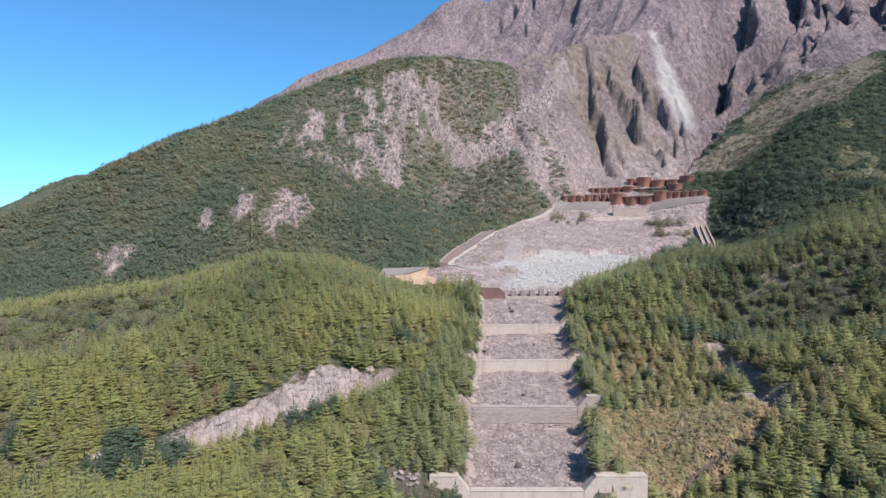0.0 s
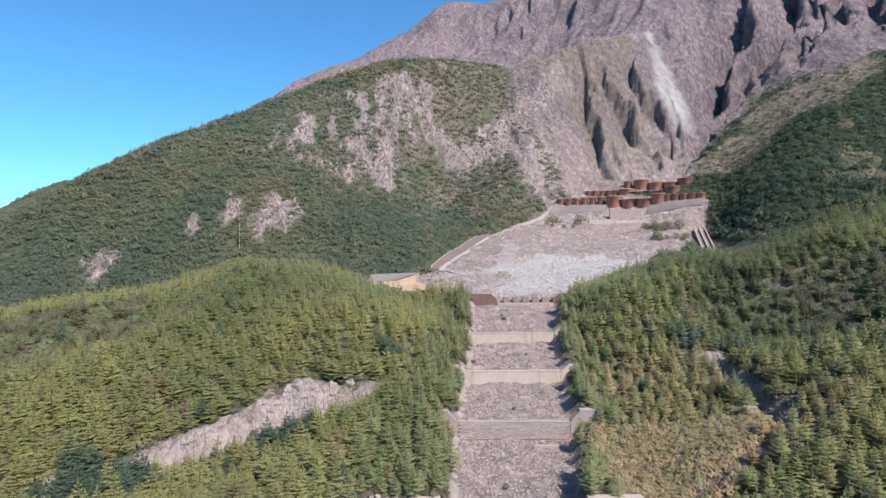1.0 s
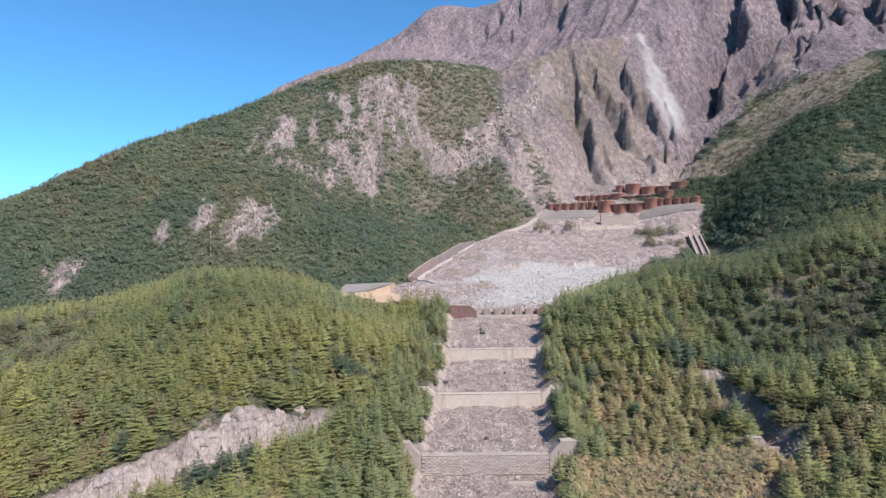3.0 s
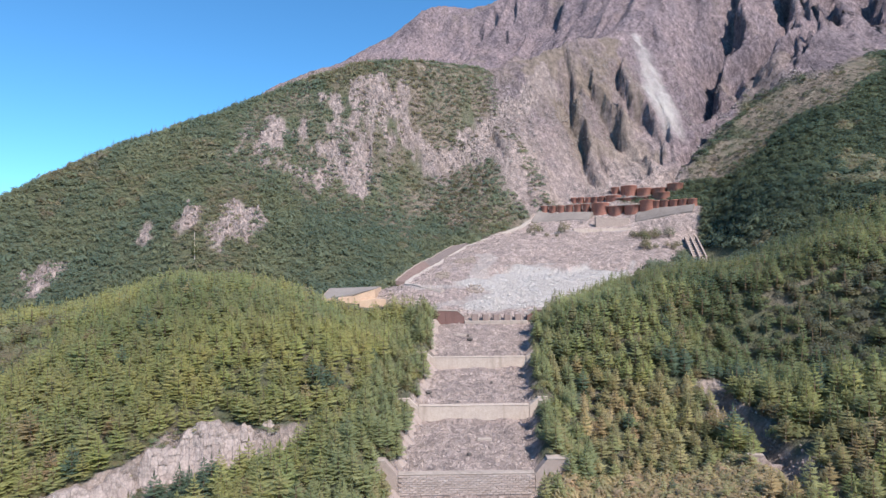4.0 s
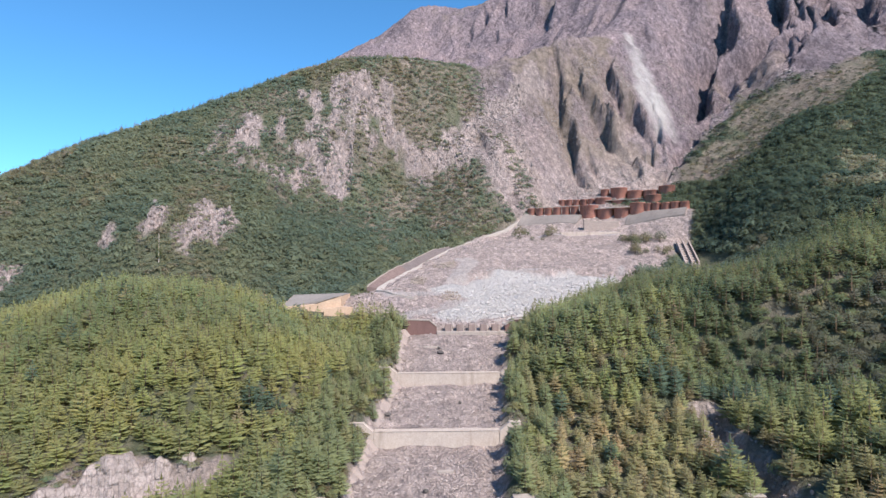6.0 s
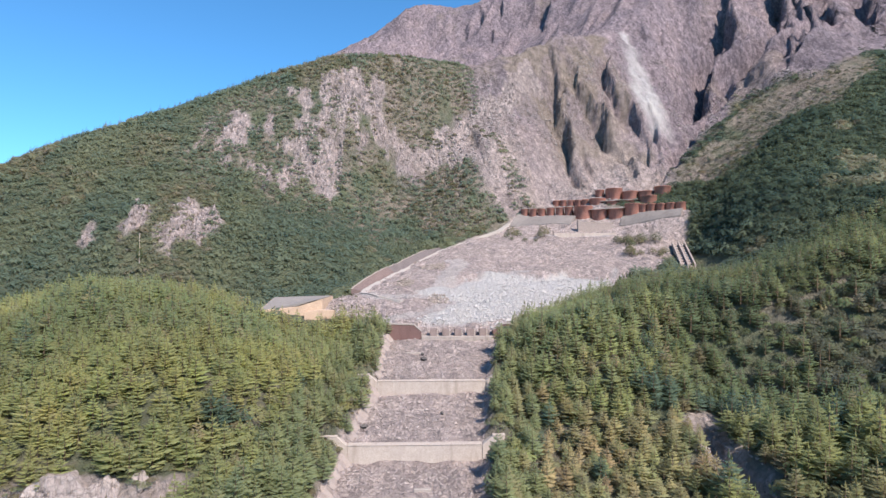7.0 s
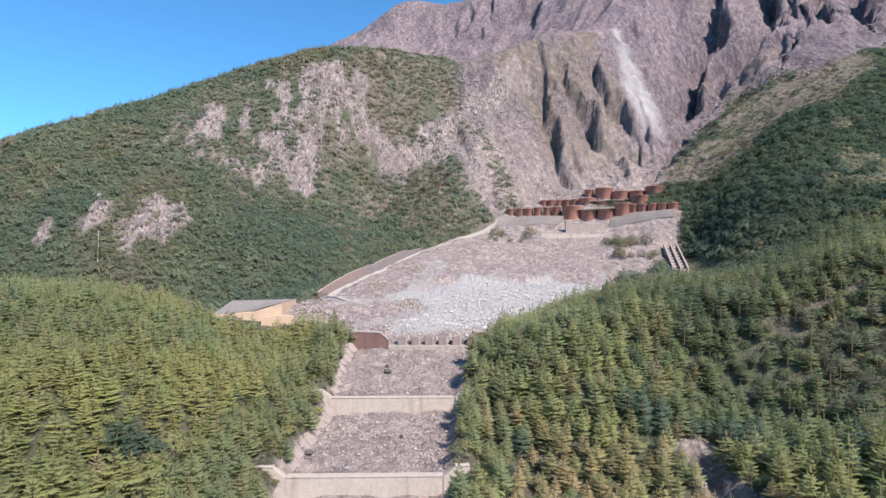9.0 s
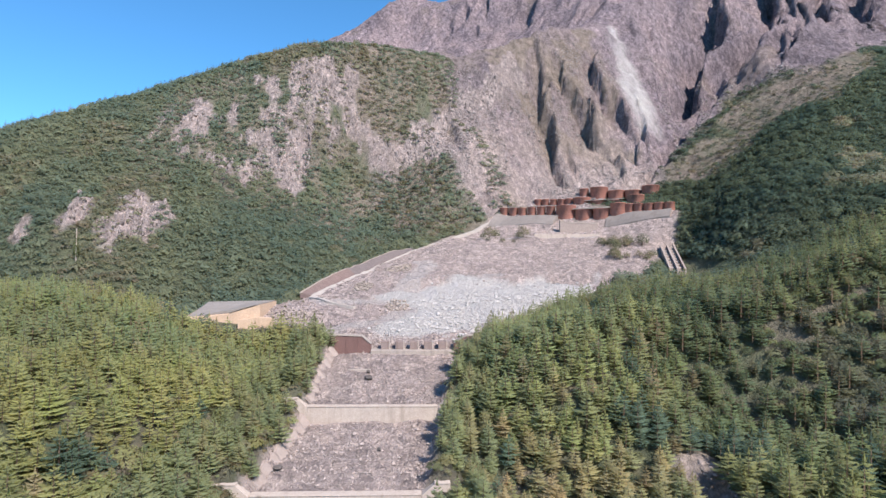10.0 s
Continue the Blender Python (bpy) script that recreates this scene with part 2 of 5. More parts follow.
def along(line, x, y):
    """Distance to a line in plan, how far along it (0 to 1), and the side (left of its way: plus)."""
    best, where, side = np.full(np.shape(x), 1e9), np.zeros(np.shape(x)), np.zeros(np.shape(x))
    for k in range(len(line) - 1):
        (ax, ay), (bx, by) = line[k][:2], line[k + 1][:2]
        dx, dy = bx - ax, by - ay
        u = np.clip(((x - ax) * dx + (y - ay) * dy) / (dx * dx + dy * dy), 0, 1)
        d = np.hypot(x - ax - u * dx, y - ay - u * dy)
        near = d < best
        best, where = np.where(near, d, best), np.where(near, (k + u) / (len(line) - 1), where)
        side = np.where(near, np.sign(dx * (y - ay) - dy * (x - ax)), side)
    return best, where, side


def inside(outline, x, y):
    """How far inside an outline in plan, in metres (outside: minus)."""
    d, _, _ = along(outline + outline[:1], x, y)
    odd = np.zeros(np.shape(x), bool)
    for (ax, ay), (bx, by) in zip(outline, outline[1:] + outline[:1]):
        if ay != by:
            odd ^= ((ay > y) != (by > y)) & (x < (bx - ax) * (y - ay) / (by - ay) + ax)
    return np.where(odd, d, -d)


# crests, flanks and feet of the hills: metres right, ahead and up
CRESTS = dict(
    near_hill_crest=[(-203, 205, 56), (-182, 215, 64), (-167, 232, 70), (-140, 246, 78), (-109, 252, 84), (-78, 260, 94), (-46, 264, 92.5), (-24, 268, 81), (-4, 262, 77), (13, 252, 74.5)],
    near_hill_flank=[(-147, 170, 63), (-128, 185, 65), (-115, 205, 69), (-79, 190, 72), (-56, 187, 73), (-29, 182, 74), (-12, 200, 76), (-3, 199, 72), (3, 190, 66)],
    cliff_top=[(-103, 128, 53), (-90, 140, 56), (-69, 152, 56), (-56, 162, 61), (-46, 165, 63), (-36, 170, 64), (-22, 174, 64), (-11, 182, 66)],
    cliff_foot=[(-98, 122, 46), (-83, 130, 47), (-62, 144, 50), (-50, 147, 50), (-46, 157, 55), (-35, 164, 57), (-20, 168, 60), (-9, 172, 62)],
    lower_bench=[(-78, 112, 49), (-59, 118, 48), (-44, 126, 48), (-31, 134, 50), (-20, 141, 54), (-7, 150, 55), (-1, 160, 61)],
    back_valley=[(-268, 300, 72), (-201, 308, 72), (-129, 312, 74), (-67, 315, 78), (-30, 305, 78)],
    mount_foot=[(-363, 350, 68), (-304, 360, 67), (-239, 365, 70), (-171, 370, 75), (-103, 378, 84), (-53, 385, 89), (-9, 410, 98), (28, 440, 109)],
    mount_mid=[(-334, 395, 95), (-269, 400, 99), (-214, 406, 105), (-136, 404, 122), (-98, 424, 125), (-41, 418, 115), (4, 489, 134), (64, 484, 146)],
    mount_upper=[(-340, 412, 116), (-262, 432, 134), (-179, 445, 152), (-137, 470, 173), (-87, 500, 187), (-64, 470, 152), (-2, 520, 191), (59, 548, 215)],
    mount_crest=[(-375, 420, 95), (-322, 430, 117), (-289, 442, 140), (-258, 462, 163), (-226, 488, 191), (-176, 535, 224), (-123, 552, 250), (-85, 562, 268), (-51, 568, 281), (-7, 570, 284), (34, 580, 284)],
    shoulder=[(34, 580, 282), (67, 605, 289), (103, 612, 299), (135, 620, 314), (169, 640, 331), (227, 648, 338)],
    behind_shoulder=[(-51, 605, 262), (-7, 615, 262), (34, 628, 264), (70, 643, 268), (108, 652, 279), (145, 664, 299), (180, 680, 322)],
    amphi=[(78, 510, 188), (115, 512, 170), (116, 560, 229), (147, 569, 227), (161, 600, 280), (165, 545, 197), (177, 528, 181)],
    slide=[(206, 486, 165), (219, 508, 187), (229, 550, 227), (231, 595, 271), (234, 648, 336), (298, 715, 408), (364, 800, 506)],
    cone_rim=[(-301, 740, 236), (-252, 790, 290), (-184, 860, 360), (-125, 905, 396), (-75, 935, 430), (15, 975, 493), (81, 985, 509), (170, 1010, 564), (314, 1040, 648), (518, 1050, 703)],
    cone_mid=[(-117, 850, 369), (7, 946, 453), (35, 960, 468), (112, 830, 379), (169, 900, 440), (241, 850, 458)],
    cone_back=[(-609, 880, 168), (-416, 900, 221), (-266, 980, 326), (-105, 1060, 435), (17, 1110, 504), (125, 1130, 522), (295, 1160, 611)],
    far_ridge=[(-519, 600, 101), (-465, 620, 135), (-436, 630, 154), (-400, 640, 177), (-360, 645, 184), (-307, 650, 181)],
    far_ridge_back=[(-608, 720, 78), (-484, 740, 127), (-357, 740, 155)],
    back_low=[(-259, 560, 159), (-174, 640, 222), (-68, 690, 268), (36, 700, 290), (118, 715, 312)],
    right_gully=[(242, 520, 200), (276, 560, 240), (318, 666, 344), (342, 680, 374)],
    right_spur=[(225, 428, 161), (301, 575, 259), (316, 537, 265), (333, 580, 310), (340, 523, 273), (426, 579, 311), (457, 650, 385), (560, 640, 406)],
    right_slope=[(195, 425, 135), (196, 348, 135), (280, 458, 202), (318, 462, 225), (245, 360, 156), (296, 370, 174), (369, 400, 207), (320, 300, 151)],
    right_low=[(176, 395, 111), (150, 330, 97), (122, 228, 93), (151, 232, 105), (138, 208, 83), (168, 215, 98), (157, 170, 88), (149, 140, 78)],
    right_edge=[(49, 232, 76), (69, 230, 84), (98, 246, 91), (121, 275, 95)],
    right_near=[(55, 203, 63), (79, 204, 70), (110, 211, 69), (106, 163, 67), (73, 163, 55), (82, 136, 58), (45, 150, 48), (52, 130, 42), (77, 112, 49)],
    deposit_left=[(-23, 283, 86), (0, 312, 91), (38, 440, 112), (78, 470, 128), (94, 484, 138)],
    deposit_mid=[(32, 272, 83), (38, 300, 89), (70, 345, 99), (112, 392, 111), (140, 400, 116)],
    deposit_top=[(75, 428, 119), (105, 432, 121), (130, 434, 121.5), (150, 432, 121.5), (172, 398, 118)],
    terrace_low=[(98, 483, 138), (128, 464, 136), (150, 450, 133.5), (170, 438, 137), (190, 423, 138)],
    terrace_mid=[(122, 499, 147), (145, 485, 146), (182, 458, 144)],
    terrace_high=[(158, 494, 152), (178, 483, 151), (198, 470, 152)],
    deposit_right=[(58, 268, 82), (100, 300, 92), (138, 335, 99), (152, 345, 101.5), (158, 365, 107), (166, 386, 114)],
    bank_left=[(-6, 100, 44), (-3, 131, 50), (0, 160, 59), (4, 197, 66), (8, 230, 73), (12, 258, 79)],
    bank_right=[(38, 100, 40), (39, 131, 47), (44, 167, 55), (48, 197, 63), (52, 230, 73), (60, 258, 81)],
    behind=[(-300, 60, 38), (-100, 40, 36), (0, 30, 30), (100, 40, 33), (300, 60, 70), (-300, -300, 0), (300, -300, 5), (0, -300, 0)],
    beyond=[(-700, 300, 30), (-700, 700, 60), (-500, 1200, 100), (0, 1300, 380), (500, 1300, 600), (900, 900, 520), (900, 400, 330), (700, 0, 120)],
)


def knots():
    """The crest lines, filled in every dozen metres."""
    places = []
    for line in CRESTS.values():
        for a, b in zip(line, line[1:]):
            n = max(1, int(math.dist(a[:2], b[:2]) // 16)) if math.dist(a[:2], b[:2]) < 140 else 1
            places += [[a[i] + (b[i] - a[i]) * k / n for i in range(3)] for k in range(n)]
        places.append(list(line[-1]))
    return np.array(places, float)


def bend(d2):
    return d2 * np.log(d2 + 1e-9)


def fitted_sheet():
    """The weights of the smooth sheet that is hung over the crest lines."""
    p = knots()
    n = len(p)
    q = p[:, :2] / 100
    a = np.zeros((n + 3, n + 3))
    a[:n, :n] = bend(((q[:, None] - q[None]) ** 2).sum(-1)) + np.eye(n) * 0.004
    a[:n, n], a[:n, n + 1:] = 1, q
    a[n, :n], a[n + 1:, :n] = 1, q.T
    return q, np.linalg.solve(a, np.concatenate([p[:, 2], [0, 0, 0]]))


KNOTS, WEIGHTS = fitted_sheet()


def smooth_height(x, y):
    shape = np.shape(x)
    u, v = np.ravel(x) / 100, np.ravel(y) / 100
    out = WEIGHTS[-3] + WEIGHTS[-2] * u + WEIGHTS[-1] * v
    for (kx, ky), w in zip(KNOTS, WEIGHTS):
        out += w * bend((u - kx) ** 2 + (v - ky) ** 2)
    x, y, out = np.ravel(x), np.ravel(y), out
    edge = step(750, 1300, np.hypot(x - 60, y - 450))
    out = out * (1 - edge) + edge * (40 * fbm(x, y, 900, 2, 3) - 20)
    return out.reshape(shape)


# the torrent: where its sills stand, the crest and foot of each, and the slit dam above them
SILLS = [(131.0, 46.7, 42.5), (167.0, 55.5, 51.3), (197.0, 62.9, 59.8), (230.0, 70.5, 67.6)]
DAM_Y = 265.0


def mid_torrent(y):
    return 18.5 + (y - 131.0) * 0.122


def half_torrent(y):
    return 12.5 + 2.3 * step(131, 165, y) + 2.6 * step(225, 262, y)


def bed(y):
    """The height of the torrent's bed, stepped at the sills."""
    y = np.asarray(y, float)
    out = 30.0 + (y - 60) * 0.176
    for k, (sy, crest, foot) in enumerate(SILLS):
        ny, nz = (SILLS[k + 1][0], SILLS[k + 1][2]) if k + 1 < len(SILLS) else (DAM_Y, 78.7)
        out = np.where(y > sy, crest - 0.25 + (y - sy) / (ny - sy) * (nz - crest), out)
    return np.where(y > DAM_Y, 78.7 + (y - DAM_Y) * 0.18, out)


# outlines in plan: bare volcano slopes, rock faces in the woods, and the stone-filled basin
BARE = [(62, 600), (67, 592), (66, 562), (45, 545), (34, 534), (8, 524), (13, 507), (26, 503), (37, 516), (59, 507), (67, 494), (83, 488), (98, 480), (110, 468), (201, 471), (213, 490), (248, 511), (280, 530), (294, 518), (305, 503), (322, 486), (360, 496), (402, 512), (900, 700), (900, 1300), (-600, 1300), (-600, 640), (-220, 600), (-60, 592), (20, 596)]
# rock faces: outline, relief, how solid they are and how far their edges are broken
OUTCROPS = [
    ([(-52, 546), (-33, 545), (-9, 549), (-5, 538), (6, 528), (9, 522), (-8, 518), (-18, 509), (-26, 500), (-31, 489), (-40, 477), (-47, 483), (-63, 480), (-67, 466), (-76, 463), (-86, 472), (-89, 486), (-74, 492), (-59, 493), (-55, 504), (-49, 509), (-57, 518), (-54, 525), (-64, 521), (-80, 529), (-81, 536), (-59, 532)], 4.2, 7.0, 6.0),
    ([(-134, 508), (-118, 511), (-97, 517), (-79, 516), (-80, 522), (-62, 520), (-55, 508), (-67, 501), (-92, 497), (-89, 486), (-100, 481), (-116, 478), (-127, 486)], 3.6, 3.2, 8.0),
    ([(8, 524), (34, 536), (54, 555), (69, 562), (91, 572), (122, 604), (138, 592), (88, 556), (63, 545), (60, 511), (37, 516), (29, 519), (11, 518)], 1.7, 6.0, 5.0),
    ([(-148, 431), (-135, 425), (-131, 411), (-133, 404), (-142, 401), (-148, 409), (-143, 415)], 4.5, 5.0, 3.0),
    ([(-126, 413), (-120, 416), (-121, 441), (-103, 437), (-93, 429), (-94, 421), (-101, 413), (-115, 405), (-115, 401), (-119, 404), (-126, 408)], 4.5, 5.0, 3.0),
    ([(-229, 394), (-220, 405), (-206, 404), (-210, 395), (-214, 384), (-222, 385)], 2.0, 3.0, 4.0),
    ([(-168, 416), (-164, 415), (-161, 403), (-172, 405), (-170, 408)], 2.0, 2.5, 2.5),
    ([(-132, 459), (-126, 459), (-123, 443), (-129, 447)], 2.0, 2.5, 2.5),
]
DEPOSIT = [(-20, 284), (0, 313), (38, 440), (78, 470), (94, 484), (140, 488), (195, 425), (176, 395), (160, 372), (140, 345), (100, 300), (58, 266), (26, 264)]
CLIFF = [(-100, 125), (-87, 135), (-66, 148), (-53, 155), (-46, 161), (-36, 167), (-21, 171), (-10, 177)]
GULLY = [(92, 198), (90, 188), (89.5, 176), (88.5, 166), (87, 157), (85, 148)]
PALE_FIELD = [(42, 326), (58, 332), (85, 331), (95, 339), (99, 325), (116, 332), (111, 314), (87, 291), (71, 282), (58, 272), (35, 270), (26, 274), (36, 298), (29, 306)]
CUT_BANK = [(30, 312), (42, 325), (58, 331), (85, 330), (95, 337), (116, 332), (130, 338)]
# gullies cut into the volcano: plan line, depth, width
GULLIES = [
    ([(147, 618), (145, 588), (143, 570), (146, 546), (153, 522)], 17, 19),
    ([(151, 560), (146, 541), (148, 524), (152, 512)], 7, 8),
    ([(163, 604), (168, 580), (174, 562), (181, 545), (187, 528), (191, 508)], 16, 13),
    ([(207, 622), (196, 601), (192, 587), (198, 575), (204, 560), (206, 540), (204, 520)], 16, 13),
    ([(225, 580), (218, 545), (212, 518)], 7, 8),
    ([(157, 545), (161, 520)], 5, 5),
    ([(410, 790), (368, 715), (342, 668), (315, 640), (293, 616), (275, 590)], 36, 27),
    ([(475, 790), (430, 715), (408, 676), (382, 634), (350, 602), (318, 582), (288, 564), (263, 542), (241, 522), (213, 497)], 48, 33),
    ([(400, 612), (366, 566), (330, 532)], 34, 24),
    ([(356, 580), (322, 534)], 20, 14),
    ([(450, 685), (410, 597)], 32, 22),
    ([(490, 665), (442, 585)], 31, 20),
    ([(425, 676), (400, 628)], 18, 14),
    ([(67, 552), (70, 530), (71, 512), (78, 500), (90, 495), (103, 489)], 5.5, 6),
    ([(216, 924), (203, 903), (185, 838)], 17, 15),
    ([(98, 965), (84, 916), (47, 870)], 12, 15),
    ([(176, 906), (149, 859), (128, 820)], 12, 13),
    ([(250, 840), (215, 814), (190, 790)], 10, 12),
    ([(152, 980), (141, 936)], 9, 10),
    ([(117, 976), (115, 944)], 8, 9),
    ([(126, 925), (123, 870)], 8, 9),
    ([(262, 700), (252, 660), (246, 625)], 3, 9),
    ([(286, 700), (272, 655), (262, 615)], 3, 8),
]


def height(x, y, fine=True):
    """The ground's height at a place of the plan."""
    x, y = np.asarray(x, float), np.asarray(y, float)
    z = smooth_height(x, y)
    bare = step(-20, 25, inside(BARE, x, y))
    wild = step(425, 520, y) * step(-380, -250, x)
    # spurs and runnels of the bare slopes, drawn out downhill
    z = z + bare * step(480, 560, y) * (6 * (ridged(x + 0.15 * y, 0.30 * y, 46, 4, 11) - 0.62))
    z = z + bare * 2.6 * (ridged(x + 0.1 * y, 0.4 * y, 15, 4, 31) - 0.6) * step(400, 500, y)
    z = z + bare * 1.4 * (ridged(x + 0.05 * y, 0.5 * y, 6.5, 3, 33) - 0.6) * step(430, 520, y)
    high = step(640, 760, y)
    z = z + high * (0.25 + 0.75 * step(-120, 40, x)) * (30 * (ridged(x - 0.55 * y, 0.22 * y, 42, 5, 51) - 0.62))
    crags = bare * step(262, 300, x) * step(505, 550, y) * (1 - step(700, 800, y))
    z = z + crags * (15 * (ridged(x - 0.55 * y, 0.45 * y, 24, 4, 57) - 0.6) + 5 * (ridged(x, y, 8, 3, 59) - 0.6))
    for line, depth, width in GULLIES:
        lift = 0.2 if depth > 30 else 0.55
        d, u, side = along(line, x, y)
        s = d * side + 0.22 * width * fbm(x, y, 13, 3, 71)
        w = width * (0.5 + 0.5 * np.sin(np.pi * np.clip(u, 0.1, 0.9)))
        fade = np.sin(np.pi * np.clip(u, 0.02, 0.98)) ** (0.3 if depth > 30 else 0.6) * (1 - step(0, 1, (d - 3 * width) / width)) * np.where((u <= 0) | (u >= 1), np.clip(1 - d / width, 0, 1), 1)
        wall = np.where(s < 0, (lift - 1.2) * np.exp(s / (1.2 * w)), np.where(s < 0.36 * w, lift - 1.2 + 1.2 * s / (0.36 * w), lift * np.exp(-(s - 0.36 * w) / (1.4 * w))))
        fade = fade * np.clip(0.85 + 0.55 * vnoise(y / 15 + depth, x / 45, 72), 0.3, 1.3)
        z = z + 1.6 * depth * fade * wall
    z = z + bare * step(470, 520, y) * (1.1 * fbm(x, y, 8, 3, 27) + 1.3 * (ridged(x + 0.1 * y, 0.7 * y, 10, 3, 29) - 0.6))
    for outline, rise, *_ in OUTCROPS:
        k = step(-4, 7, inside(outline, x, y) + 5 * fbm(x, y, 26, 3, 63))
        z = z + k * rise * ((ridged(x + 0.15 * y, 0.3 * y, 12, 4, 91) - 0.55) * 3.4 + (ridged(x + 0.2 * y, 0.6 * y, 5, 2, 93) - 0.55) * 1.5)
    if fine:
        z = z + 0.9 * fbm(x, y, 26, 4, 5) * step(100, 200, y) * (1 - 0.6 * step(-2, 8, inside(DEPOSIT, x, y)))
    # a low cliff across the near hill, and a cut gully in the right-hand wood
    d, u, side = along(CLIFF, x, y)
    tall = 8.5 * step(0.2, 0.42, u) * (1 - step(0.86, 1.0, u)) * (0.8 + 0.22 * vnoise(x / 11, y / 11, 77))
    d = d * side + 1.6 * fbm(x, y, 7, 3, 79)
    z = z + tall * (step(-1.2, 1.2, d) - step(-12, 12, d)) + 0.12 * tall * (1 - step(1.5, 4, np.abs(d))) * fbm(x, y, 3.2, 2, 78)
    d, u, side = along(GULLY, x, y)
    z = z - 3.6 * np.clip(1.25 - d / 3.2, 0, 1) * step(0, 0.06, u)
    # the deposit of stones above the slit dam
    fill = step(-3, 6, inside(DEPOSIT, x, y))
    z = z + fill * (0.7 * fbm(x, y, 12, 4, 21) + 1.6 * (ridged(x + 0.5 * y, 0.3 * y - 0.1 * x, 9, 3, 23) - 0.62))
    for wing in ([(31, 108), (50, 108), (50, 130.4), (31, 130.4)], [(-6, 112), (6, 112), (6, 130.4), (-6, 130.4)]):
        z = z - 5.5 * step(-0.5, 2.5, inside(wing, x, y))
    # the cut bank behind the pale boulders
    d, u, side = along(CUT_BANK, x, y)
    d = d * side + 1.5 * fbm(x, y, 9, 3, 25)
    z = z + 2.6 * step(-1.5, 1.5, d) * (1 - step(2, 30, d)) * step(0, 0.15, u) * (1 - step(0.85, 1, u)) * step(300, 312, y)
    # the torrent's trough
    across = np.abs(x - mid_torrent(y))
    b = bed(y)
    slope = np.clip((across - half_torrent(y)) / 2.8, 0, 1)
    reach = step(56, 75, y) * (1 - step(DAM_Y, DAM_Y + 8, y))
    trough = b + slope * 4.2
    k = reach * (1 - step(half_torrent(y) + 3.5, half_torrent(y) + 8.0, across))
    return z * (1 - k) + k * (trough + (1 - slope) * (0.45 * fbm(x, y, 7, 3, 41) + 0.5 * (ridged(x, y, 4.5, 2, 42) - 0.6)))
# ---- end of landform ----


# ---- mesh helpers ----
def mesh_of(name, verts, faces, materials, index=None, tint=None, smooth=False, normals=None):
    """One mesh from arrays of places and triangles or quads."""
    me = bpy.data.meshes.new(name)
    verts, faces = np.asarray(verts, np.float32), np.asarray(faces, np.int32)
    n, k = faces.shape
    me.vertices.add(len(verts))
    me.vertices.foreach_set("co", verts.ravel())
    me.loops.add(n * k)
    me.loops.foreach_set("vertex_index", faces.ravel())
    me.polygons.add(n)
    me.polygons.foreach_set("loop_start", np.arange(0, n * k, k, dtype=np.int32))
    if index is not None:
        me.polygons.foreach_set("material_index", np.asarray(index, np.int32))
    me.polygons.foreach_set("use_smooth", np.full(n, smooth))
    for m in materials:
        me.materials.append(m)
    if tint is not None:
        a = me.attributes.new("tint", "FLOAT_COLOR", "POINT")
        a.data.foreach_set("color", np.concatenate([np.asarray(tint, np.float32), np.ones((len(verts), 1), np.float32)], 1).ravel())
    me.update(calc_edges=True)
    if normals is not None:
        me.normals_split_custom_set_from_vertices(np.asarray(normals, np.float32))
    return me


def part(name, bm, material, parent=None, label=""):
    """Links a bmesh as one mesh object under a thing or a part."""
    me = bpy.data.meshes.new(name)
    bm.to_mesh(me)
    bm.free()
    me.materials.append(material)
    ob = new(name, me)
    if parent:
        ob.parent = parent
        ob.matrix_parent_inverse = parent.matrix_basis.inverted()
    return tagged(ob, label) if label else ob


def thing(name, at, label, category, group="", kind=""):
    ob = new(name)
    ob.matrix_basis = at if isinstance(at, Matrix) else Matrix.Translation(at)
    return tagged(ob, label, category, group, kind)


def prism(outline, axis_from, axis_to, bevel=0.0, bm=None):
    """A solid with a given outline in (across, up), from one place along y to another."""
    bm = bm or bmesh.new()
    a = [bm.verts.new((x, axis_from, z)) for x, z in outline]
    b = [bm.verts.new((x, axis_to, z)) for x, z in outline]
    bm.faces.new(a)
    bm.faces.new(b[::-1])
    for k in range(len(a)):
        j = (k + 1) % len(a)
        bm.faces.new((a[j], a[k], b[k], b[j]))
    bmesh.ops.recalc_face_normals(bm, faces=bm.faces)
    if bevel:
        bmesh.ops.bevel(bm, geom=list(bm.edges), offset=bevel, segments=1, affect="EDGES")
    return bm


def block(x0, x1, y0, y1, z0, z1, bevel=0.05):
    return prism([(x0, z0), (x1, z0), (x1, z1), (x0, z1)], y0, y1, bevel)


def strip(points, bm=None):
    """A solid ribbon: rows of places, each row one section that is closed."""
    bm = bm or bmesh.new()
    rows = [[bm.verts.new(p) for p in row] for row in points]
    for r, s in zip(rows, rows[1:]):
        for k in range(len(r)):
            j = (k + 1) % len(r)
            bm.faces.new((r[k], r[j], s[j], s[k]))
    bm.faces.new(rows[0][::-1])
    bm.faces.new(rows[-1])
    bmesh.ops.recalc_face_normals(bm, faces=bm.faces)
    return bm


# ---- ground ----
def spread(*stretches):
    """Lines of a grid: (from, to, spacing at the start, spacing at the end)."""
    out = []
    for a, b, s0, s1 in stretches:
        v = a
        while v < b - 0.3 * s1:
            out.append(v)
            v += s0 + (s1 - s0) * (v - a) / (b - a)
    return np.array(out + [stretches[-1][1]])


def ragged(crag, x, y):
    """How far inside an outcrop a place lies, with a broken edge."""
    outline, _, solid, broken = crag
    return np.minimum(inside(outline, x, y) + 0.1 * broken, solid) + 0.7 * broken * fbm(x + 0.5 * y, 0.7 * y, 20, 2, 62) + broken * fbm(x + 0.2 * y, 0.6 * y, 7, 4, 63)


